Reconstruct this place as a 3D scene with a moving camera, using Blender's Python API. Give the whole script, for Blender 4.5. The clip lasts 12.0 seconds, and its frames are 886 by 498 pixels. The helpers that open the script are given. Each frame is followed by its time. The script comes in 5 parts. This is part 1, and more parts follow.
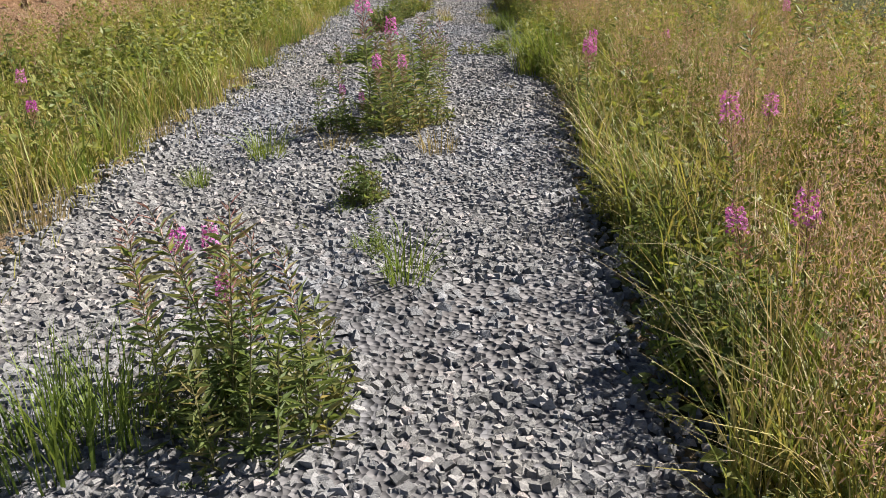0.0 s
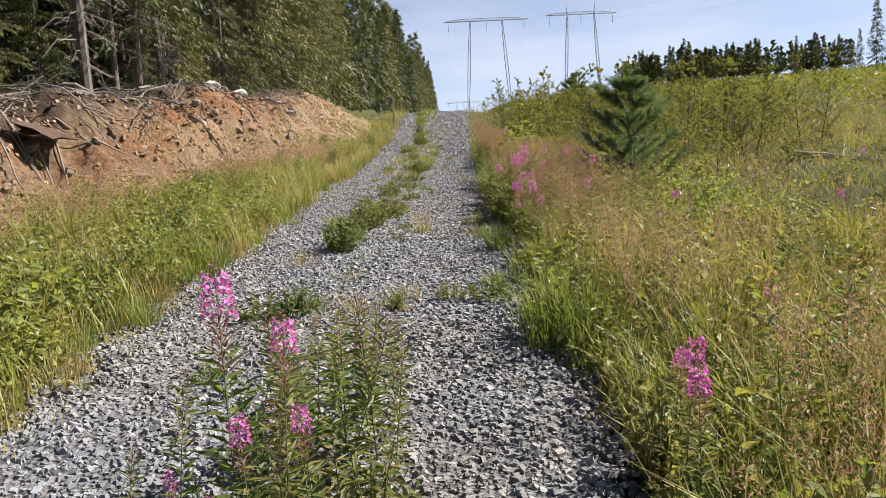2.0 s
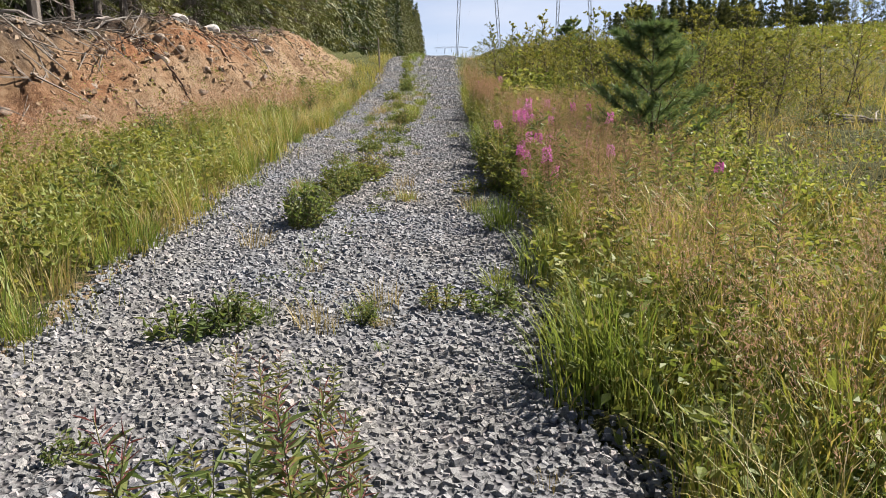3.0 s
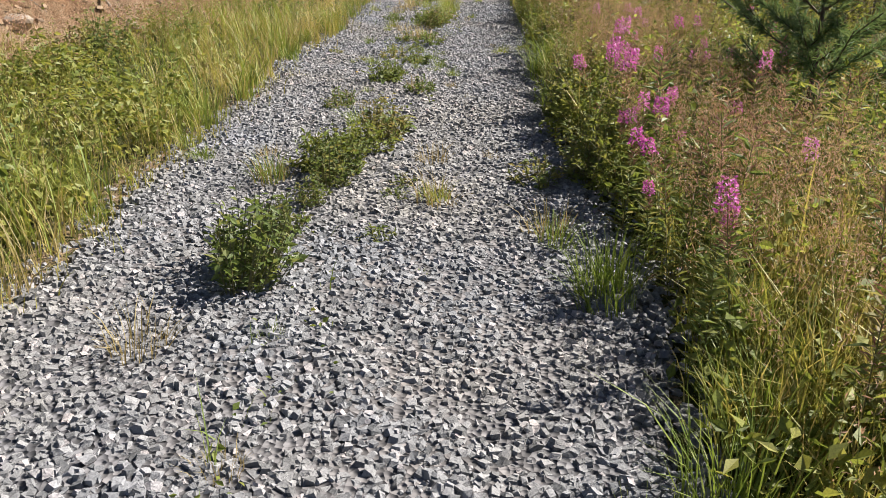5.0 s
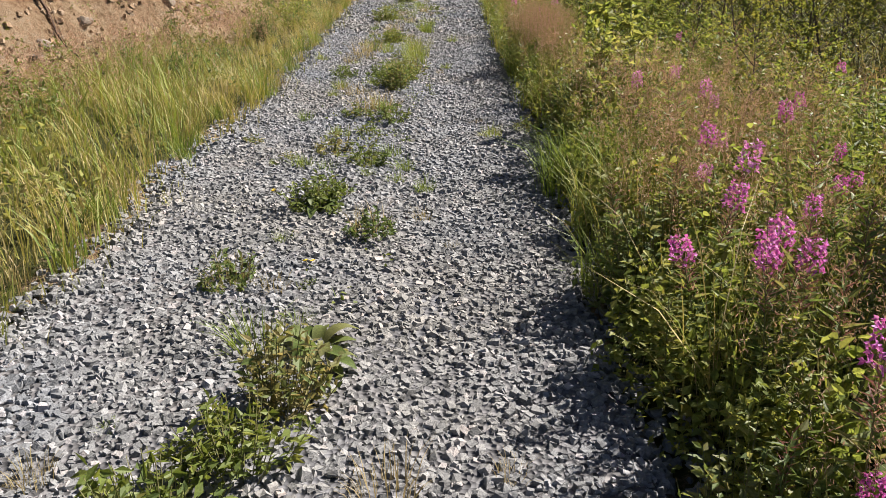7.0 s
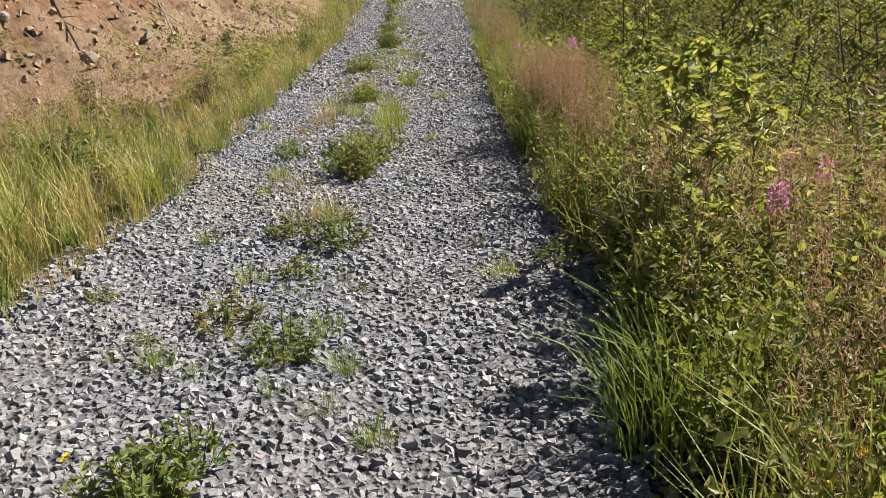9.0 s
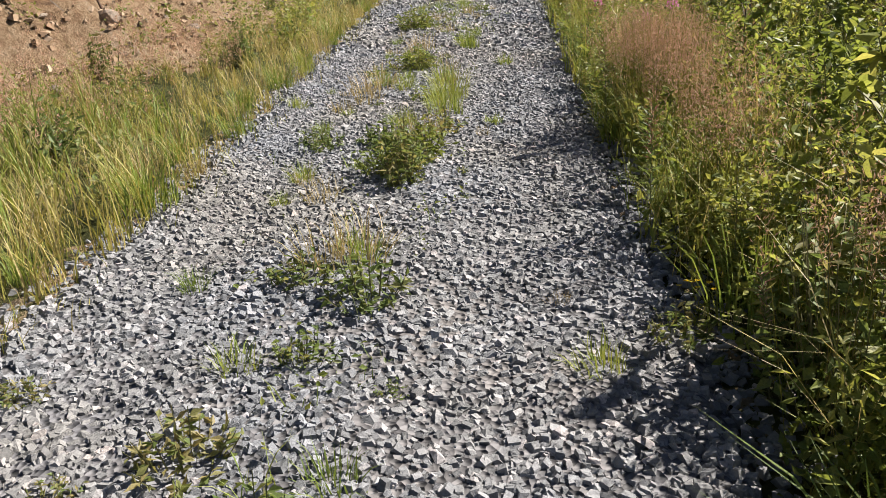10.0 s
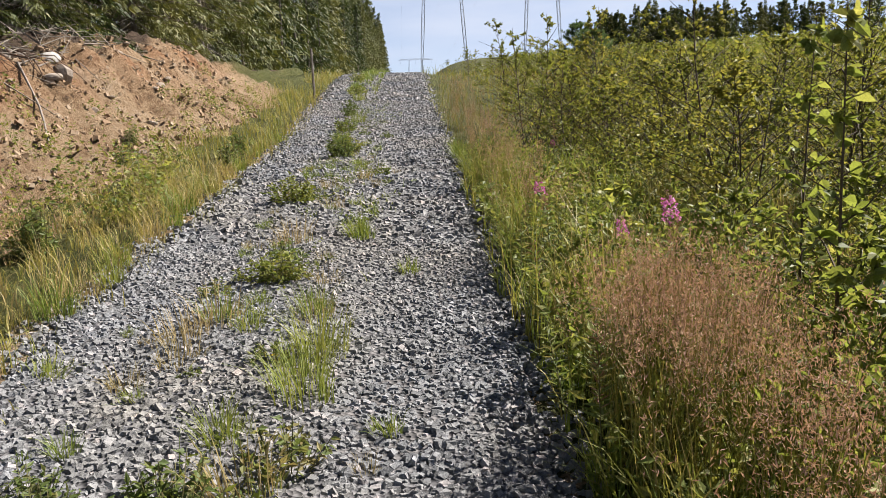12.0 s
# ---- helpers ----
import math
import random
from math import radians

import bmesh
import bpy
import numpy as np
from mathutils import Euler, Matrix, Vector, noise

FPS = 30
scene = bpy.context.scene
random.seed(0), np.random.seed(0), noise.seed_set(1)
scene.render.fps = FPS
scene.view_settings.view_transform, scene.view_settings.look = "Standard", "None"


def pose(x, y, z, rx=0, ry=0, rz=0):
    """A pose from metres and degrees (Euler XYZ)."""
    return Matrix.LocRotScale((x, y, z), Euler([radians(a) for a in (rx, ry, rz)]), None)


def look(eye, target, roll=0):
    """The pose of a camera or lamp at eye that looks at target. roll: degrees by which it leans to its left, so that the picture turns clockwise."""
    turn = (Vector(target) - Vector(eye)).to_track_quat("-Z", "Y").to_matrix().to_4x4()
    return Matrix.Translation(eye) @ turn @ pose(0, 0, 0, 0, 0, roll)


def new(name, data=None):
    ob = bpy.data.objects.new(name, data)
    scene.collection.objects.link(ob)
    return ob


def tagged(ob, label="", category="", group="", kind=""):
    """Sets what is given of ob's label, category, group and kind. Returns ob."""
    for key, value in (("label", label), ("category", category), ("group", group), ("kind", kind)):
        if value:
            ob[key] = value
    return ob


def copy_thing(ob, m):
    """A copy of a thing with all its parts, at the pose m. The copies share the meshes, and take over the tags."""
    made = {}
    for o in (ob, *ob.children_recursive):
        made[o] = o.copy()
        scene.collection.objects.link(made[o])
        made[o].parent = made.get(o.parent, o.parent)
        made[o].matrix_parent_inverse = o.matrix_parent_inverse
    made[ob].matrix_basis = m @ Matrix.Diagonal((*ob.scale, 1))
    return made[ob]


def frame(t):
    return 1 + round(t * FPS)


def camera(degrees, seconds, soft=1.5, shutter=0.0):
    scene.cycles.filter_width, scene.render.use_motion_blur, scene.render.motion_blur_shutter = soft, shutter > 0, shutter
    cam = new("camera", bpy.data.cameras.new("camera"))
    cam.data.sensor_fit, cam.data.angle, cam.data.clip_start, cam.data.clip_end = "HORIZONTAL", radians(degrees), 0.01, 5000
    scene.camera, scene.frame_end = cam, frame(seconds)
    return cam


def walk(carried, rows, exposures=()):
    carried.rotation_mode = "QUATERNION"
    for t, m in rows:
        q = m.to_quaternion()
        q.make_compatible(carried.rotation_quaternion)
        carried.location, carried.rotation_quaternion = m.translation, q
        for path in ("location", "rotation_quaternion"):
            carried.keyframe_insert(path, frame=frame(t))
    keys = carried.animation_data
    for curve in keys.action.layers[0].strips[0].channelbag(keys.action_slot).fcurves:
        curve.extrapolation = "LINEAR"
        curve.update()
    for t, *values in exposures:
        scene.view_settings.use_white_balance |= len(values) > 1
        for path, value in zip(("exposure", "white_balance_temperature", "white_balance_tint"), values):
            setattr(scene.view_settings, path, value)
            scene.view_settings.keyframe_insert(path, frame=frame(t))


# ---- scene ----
cam = camera(58.8, 12.0, soft=0.85)
PATH = [
    (0, (0.163, -0.175, 1.429), (0.070, 1.717, 0.789), -2.61),
    (0.5, (0.169, 0.602, 1.453), (0.080, 2.495, 0.813), -2.02),
    (1, (0.209, 1.394, 1.500), (0.212, 3.321, 0.966), -2.40),
    (1.5, (0.191, 2.174, 1.577), (0.139, 4.134, 1.181), -2.25),
    (2, (0.213, 2.944, 1.737), (0.164, 4.930, 1.508), -3.13),
    (2.5, (0.196, 3.720, 1.838), (0.182, 5.714, 1.687), -2.69),
    (2.7, (0.175, 4.055, 1.798), (0.179, 6.044, 1.582), -1.73),
    (4.3, (0.108, 6.463, 2.116), (0.067, 8.312, 1.355), -1.37),
    (4.5, (0.105, 6.833, 2.144), (0.065, 8.697, 1.419), -1.07),
    (5, (0.028, 7.689, 2.171), (-0.064, 9.577, 1.517), -0.72),
    (5.5, (0.015, 8.535, 2.223), (-0.028, 10.427, 1.578), -0.93),
    (6, (-0.060, 9.345, 2.305), (-0.132, 11.239, 1.665), -1.86),
    (6.5, (-0.069, 10.171, 2.396), (-0.134, 12.066, 1.760), -1.88),
    (7, (-0.057, 10.956, 2.481), (-0.086, 12.855, 1.857), -1.85),
    (7.5, (-0.048, 11.826, 2.479), (-0.097, 13.727, 1.860), -1.41),
    (7.7, (-0.043, 12.152, 2.485), (-0.059, 14.081, 1.956), -1.86),
    (9.3, (0.049, 14.244, 2.513), (0.001, 16.171, 1.978), -4.09),
    (9.5, (0.029, 14.544, 2.498), (-0.131, 16.440, 1.883), -4.35),
    (10, (0.004, 15.267, 2.595), (-0.173, 17.152, 1.949), -4.02),
    (10.5, (-0.022, 15.984, 2.754), (-0.152, 17.918, 2.261), -4.60),
    (11, (-0.028, 16.733, 2.839), (-0.040, 18.709, 2.535), -3.01),
    (11.5, (0.079, 17.450, 2.884), (0.148, 19.433, 2.631), -3.57),
    (12, (0.046, 18.179, 2.858), (0.118, 20.149, 2.520), -2.09),
]
walk(cam, [(t, look(eye, target, roll)) for t, eye, target, roll in PATH], exposures=[(0.0, 1.42, 6500, 13), (1.5, 1.5, 6500, 13), (2.5, 1.45, 6500, 13), (5.0, 1.55, 6500, 13), (7.5, 1.48, 6500, 13), (9.5, 1.47, 6500, 13), (10.5, 1.62, 6500, 13), (11.3, 1.5, 6500, 13), (12.0, 1.42, 6500, 13)])

# ---- world and sun ----
SUN_AZ, SUN_EL = (1.0, 0.45), radians(44)
world = bpy.data.worlds.new("sky")
scene.world = world
world.use_nodes = True
wn, wl = world.node_tree.nodes, world.node_tree.links
sky = wn.new("ShaderNodeTexSky")
sky.sky_type, sky.sun_disc = "NISHITA", False
sky.sun_elevation, sky.sun_rotation = SUN_EL, math.atan2(SUN_AZ[0], SUN_AZ[1])
sky.air_density, sky.dust_density, sky.ozone_density = 0.5, 0.3, 1.0
coord = wn.new("ShaderNodeTexCoord")
spread = wn.new("ShaderNodeMapping")
spread.inputs["Scale"].default_value = (2.0, 2.0, 9.0)
cloud = wn.new("ShaderNodeTexNoise")
cloud.inputs["Scale"].default_value, cloud.inputs["Detail"].default_value = 2.2, 6.0
veil = wn.new("ShaderNodeValToRGB")
veil.color_ramp.elements[0].position, veil.color_ramp.elements[1].position = 0.38, 0.75
veil.color_ramp.elements[0].color = (0.35, 0.35, 0.35, 1)
veil.color_ramp.elements[1].color = (0.85, 0.85, 0.85, 1)
mixed = wn.new("ShaderNodeMix")
mixed.data_type = "RGBA"
mixed.inputs["B"].default_value = (5.5, 6.1, 7.2, 1)
wl.new(coord.outputs["Generated"], spread.inputs["Vector"])
wl.new(spread.outputs["Vector"], cloud.inputs["Vector"])
wl.new(cloud.outputs["Fac"], veil.inputs["Fac"])
split = wn.new("ShaderNodeSeparateXYZ")
low = wn.new("ShaderNodeMapRange")
low.inputs["From Min"].default_value, low.inputs["From Max"].default_value = 0.12, 0.42
low.inputs["To Min"].default_value, low.inputs["To Max"].default_value = 1.0, 0.0
haze = wn.new("ShaderNodeMath")
haze.operation = "MULTIPLY"
wl.new(coord.outputs["Generated"], split.inputs["Vector"])
wl.new(split.outputs["Z"], low.inputs["Value"])
wl.new(low.outputs["Result"], haze.inputs[0])
wl.new(veil.outputs["Color"], haze.inputs[1])
wl.new(haze.outputs["Value"], mixed.inputs["Factor"])
wl.new(sky.outputs["Color"], mixed.inputs["A"])
wl.new(mixed.outputs["Result"], wn["Background"].inputs["Color"])
wn["Background"].inputs["Strength"].default_value = 0.05

sun = new("sun", bpy.data.lights.new("sun", "SUN"))
sun.data.energy, sun.data.angle, sun.data.color = 5.0, radians(0.5), (1.0, 0.94, 0.84)
sun.matrix_world = look((0, 0, 0), (-SUN_AZ[0], -SUN_AZ[1], -math.tan(SUN_EL) * math.hypot(*SUN_AZ)))

# ---- materials ----
def nodes_of(name):
    m = bpy.data.materials.new(name)
    m.use_nodes = True
    n, l = m.node_tree.nodes, m.node_tree.links
    return m, n, l, n["Principled BSDF"]


def noise_node(n, l, scale, detail=6.0, rough=0.6, vector=None):
    t = n.new("ShaderNodeTexNoise")
    t.inputs["Scale"].default_value, t.inputs["Detail"].default_value, t.inputs["Roughness"].default_value = scale, detail, rough
    if vector is not None:
        l.new(vector, t.inputs["Vector"])
    return t


def ramp_node(n, l, factor, stops):
    r = n.new("ShaderNodeValToRGB")
    e = r.color_ramp.elements
    while len(e) < len(stops):
        e.new(0.5)
    for k, (p, c) in enumerate(stops):
        e[k].position, e[k].color = p, (*c, 1)
    l.new(factor, r.inputs["Fac"])
    return r


def mix_node(n, l, factor, a, b, blend="MIX"):
    m = n.new("ShaderNodeMix")
    m.data_type, m.blend_type = "RGBA", blend
    for value, key in ((factor, "Factor"), (a, "A"), (b, "B")):
        if isinstance(value, (int, float)):
            m.inputs[key].default_value = value
        elif isinstance(value, tuple):
            m.inputs[key].default_value = (*value, 1)
        else:
            l.new(value, m.inputs[key])
    return m.outputs["Result"]


def bump_node(n, l, bsdf, height, strength, distance):
    b = n.new("ShaderNodeBump")
    b.inputs["Strength"].default_value, b.inputs["Distance"].default_value = strength, distance
    l.new(height, b.inputs["Height"])
    l.new(b.outputs["Normal"], bsdf.inputs["Normal"])


def plain_world(n):
    g = n.new("ShaderNodeNewGeometry")
    return g.outputs["Position"], g.outputs["Random Per Island"]


def leaf_material(name, stops, glow=0.5, rough=0.55, by_object=0.35):
    """Leaves and blades: colour varies from island to island and plant to plant, light passes through."""
    m, n, l, bsdf = nodes_of(name)
    pos, island = plain_world(n)
    info = n.new("ShaderNodeObjectInfo")
    patch = noise_node(n, l, 0.9, 3.0, 0.5, pos)
    blend = n.new("ShaderNodeMath")
    blend.operation = "MULTIPLY_ADD"
    l.new(info.outputs["Random"], blend.inputs[0])
    blend.inputs[1].default_value = by_object
    half = n.new("ShaderNodeMath")
    half.operation = "MULTIPLY"
    l.new(island, half.inputs[0])
    half.inputs[1].default_value = 0.7 - by_object * 0.5
    l.new(half.outputs[0], blend.inputs[2])
    plus = n.new("ShaderNodeMath")
    plus.operation = "MULTIPLY_ADD"
    l.new(patch.outputs["Fac"], plus.inputs[0])
    plus.inputs[1].default_value = 1.0
    l.new(blend.outputs[0], plus.inputs[2])
    shift = n.new("ShaderNodeMath")
    shift.operation = "SUBTRACT"
    l.new(plus.outputs[0], shift.inputs[0])
    shift.inputs[1].default_value = 0.36
    col = ramp_node(n, l, shift.outputs[0], stops)
    grain = noise_node(n, l, 160.0, 2.0, 0.5, pos)
    tone = ramp_node(n, l, grain.outputs["Fac"], [(0.3, (0.72, 0.72, 0.72)), (0.7, (1.1, 1.1, 1.05))])
    colour = mix_node(n, l, 1.0, col.outputs["Color"], tone.outputs["Color"], "MULTIPLY")
    l.new(colour, bsdf.inputs["Base Color"])
    bsdf.inputs["Roughness"].default_value = rough
    bsdf.inputs["Specular IOR Level"].default_value = 0.35
    tr = n.new("ShaderNodeBsdfTranslucent")
    l.new(mix_node(n, l, 1.0, colour, (1.25, 1.15, 0.85), "MULTIPLY"), tr.inputs["Color"])
    mx = n.new("ShaderNodeMixShader")
    mx.inputs["Fac"].default_value = glow
    l.new(bsdf.outputs["BSDF"], mx.inputs[1])
    l.new(tr.outputs["BSDF"], mx.inputs[2])
    l.new(mx.outputs["Shader"], n["Material Output"].inputs["Surface"])
    return m


def solid_material(name, stops, scale=8.0, rough=0.85, bump=0.4, depth=0.01, by_island=0.0, metal=0.0, stretch=None, by_object=0.0):
    """Bark, wood, stone, metal: two scales of noise in colour, and relief."""
    m, n, l, bsdf = nodes_of(name)
    pos, island = plain_world(n)
    vec = pos
    if stretch:
        tc = n.new("ShaderNodeTexCoord")
        mp = n.new("ShaderNodeMapping")
        mp.inputs["Scale"].default_value = stretch
        l.new(tc.outputs["Object"], mp.inputs["Vector"])
        vec = mp.outputs["Vector"]
    big = noise_node(n, l, scale, 5.0, 0.6, vec)
    fine = noise_node(n, l, scale * 9, 4.0, 0.65, vec)
    f = mix_node(n, l, 0.35, big.outputs["Fac"], fine.outputs["Fac"])
    if by_island or by_object:
        info = n.new("ShaderNodeObjectInfo")
        f = mix_node(n, l, by_island or by_object, f, island if by_island else info.outputs["Random"])
    col = ramp_node(n, l, f, stops)
    l.new(col.outputs["Color"], bsdf.inputs["Base Color"])
    bsdf.inputs["Roughness"].default_value, bsdf.inputs["Metallic"].default_value = rough, metal
    bsdf.inputs["Specular IOR Level"].default_value = 0.3
    bump_node(n, l, bsdf, fine.outputs["Fac"], bump, depth)
    return m


def ground_material():
    """Field soil with moss and litter; bare yellow sand and gravel grit where the sheet's own masks say so."""
    m, n, l, bsdf = nodes_of("field_soil")
    pos, _ = plain_world(n)
    a, b, c = noise_node(n, l, 0.7, 6, 0.6, pos), noise_node(n, l, 9, 6, 0.7, pos), noise_node(n, l, 70, 5, 0.7, pos)
    soil = ramp_node(n, l, mix_node(n, l, 0.5, a.outputs["Fac"], b.outputs["Fac"]),
                     [(0.3, (0.031, 0.034, 0.011)), (0.5, (0.062, 0.068, 0.019)), (0.68, (0.105, 0.093, 0.037))])
    sand = ramp_node(n, l, mix_node(n, l, 0.55, a.outputs["Fac"], b.outputs["Fac"]),
                     [(0.36, (0.087, 0.056, 0.034)), (0.45, (0.205, 0.133, 0.077)), (0.53, (0.273, 0.195, 0.121)), (0.66, (0.285, 0.229, 0.167))])
    duff = ramp_node(n, l, b.outputs["Fac"], [(0.3, (0.031, 0.022, 0.015)), (0.55, (0.081, 0.056, 0.04)), (0.75, (0.136, 0.112, 0.087))])
    iron = ramp_node(n, l, b.outputs["Fac"], [(0.35, (0.13, 0.06, 0.03)), (0.55, (0.25, 0.115, 0.055)), (0.75, (0.31, 0.175, 0.10))])
    masks = n.new("ShaderNodeAttribute")
    masks.attribute_name = "cover"
    sep = n.new("ShaderNodeSeparateColor")
    l.new(masks.outputs["Color"], sep.inputs["Color"])
    edge = n.new("ShaderNodeMath")
    edge.operation = "MULTIPLY_ADD"
    l.new(b.outputs["Fac"], edge.inputs[0])
    edge.inputs[1].default_value = 1.2
    l.new(sep.outputs[0], edge.inputs[2])
    cut = ramp_node(n, l, edge.outputs[0], [(0.95, (0, 0, 0)), (1.0, (1, 1, 1))])
    cut.color_ramp.elements[0].position = 0.9
    one = mix_node(n, l, cut.outputs["Color"], soil.outputs["Color"], sand.outputs["Color"])
    one = mix_node(n, l, sep.outputs[2], one, iron.outputs["Color"])
    two = mix_node(n, l, sep.outputs[1], one, duff.outputs["Color"])
    l.new(two, bsdf.inputs["Base Color"])
    bsdf.inputs["Roughness"].default_value = 0.95
    bsdf.inputs["Specular IOR Level"].default_value = 0.15
    bump_node(n, l, bsdf, mix_node(n, l, 0.5, b.outputs["Fac"], c.outputs["Fac"]), 1.0, 0.12)
    return m


def grit_material():
    """Crushed grey rock between the stones: a bed of small chips."""
    m, n, l, bsdf = nodes_of("gravel_bed")
    pos, _ = plain_world(n)
    v = n.new("ShaderNodeTexVoronoi")
    v.inputs["Scale"].default_value = 34.0
    l.new(pos, v.inputs["Vector"])
    big, fine = noise_node(n, l, 1.1, 5, 0.6, pos), noise_node(n, l, 120, 4, 0.7, pos)
    chip = n.new("ShaderNodeSeparateColor")
    l.new(v.outputs["Color"], chip.inputs["Color"])
    col = ramp_node(n, l, chip.outputs[0], [(0.0, (0.056, 0.056, 0.059)), (0.5, (0.105, 0.105, 0.11)), (1.0, (0.161, 0.161, 0.167))])
    dust = ramp_node(n, l, big.outputs["Fac"], [(0.4, (0.85, 0.85, 0.88)), (0.7, (1.05, 0.97, 0.9))])
    l.new(mix_node(n, l, 1.0, col.outputs["Color"], dust.outputs["Color"], "MULTIPLY"), bsdf.inputs["Base Color"])
    bsdf.inputs["Roughness"].default_value = 0.9
    bump_node(n, l, bsdf, v.outputs["Distance"], 1.0, 0.03)
    return m


def stone_material(name, stops, by_object):
    m, n, l, bsdf = nodes_of(name)
    pos, island = plain_world(n)
    info = n.new("ShaderNodeObjectInfo")
    f = info.outputs["Random"] if by_object else island
    col = ramp_node(n, l, f, stops)
    fine = noise_node(n, l, 90, 5, 0.7, pos)
    big = noise_node(n, l, 0.8, 4, 0.5, pos)
    tone = ramp_node(n, l, fine.outputs["Fac"], [(0.3, (0.7, 0.7, 0.72)), (0.7, (1.2, 1.2, 1.18))])
    tint = ramp_node(n, l, big.outputs["Fac"], [(0.35, (0.94, 0.96, 1.04)), (0.65, (1.06, 1.0, 0.95))])
    c = mix_node(n, l, 1.0, col.outputs["Color"], tone.outputs["Color"], "MULTIPLY")
    c = mix_node(n, l, 1.0, c, tint.outputs["Color"], "MULTIPLY")
    l.new(c, bsdf.inputs["Base Color"])
    bsdf.inputs["Roughness"].default_value = 0.75
    bsdf.inputs["Specular IOR Level"].default_value = 0.35
    bump_node(n, l, bsdf, fine.outputs["Fac"], 0.9, 0.007)
    return m


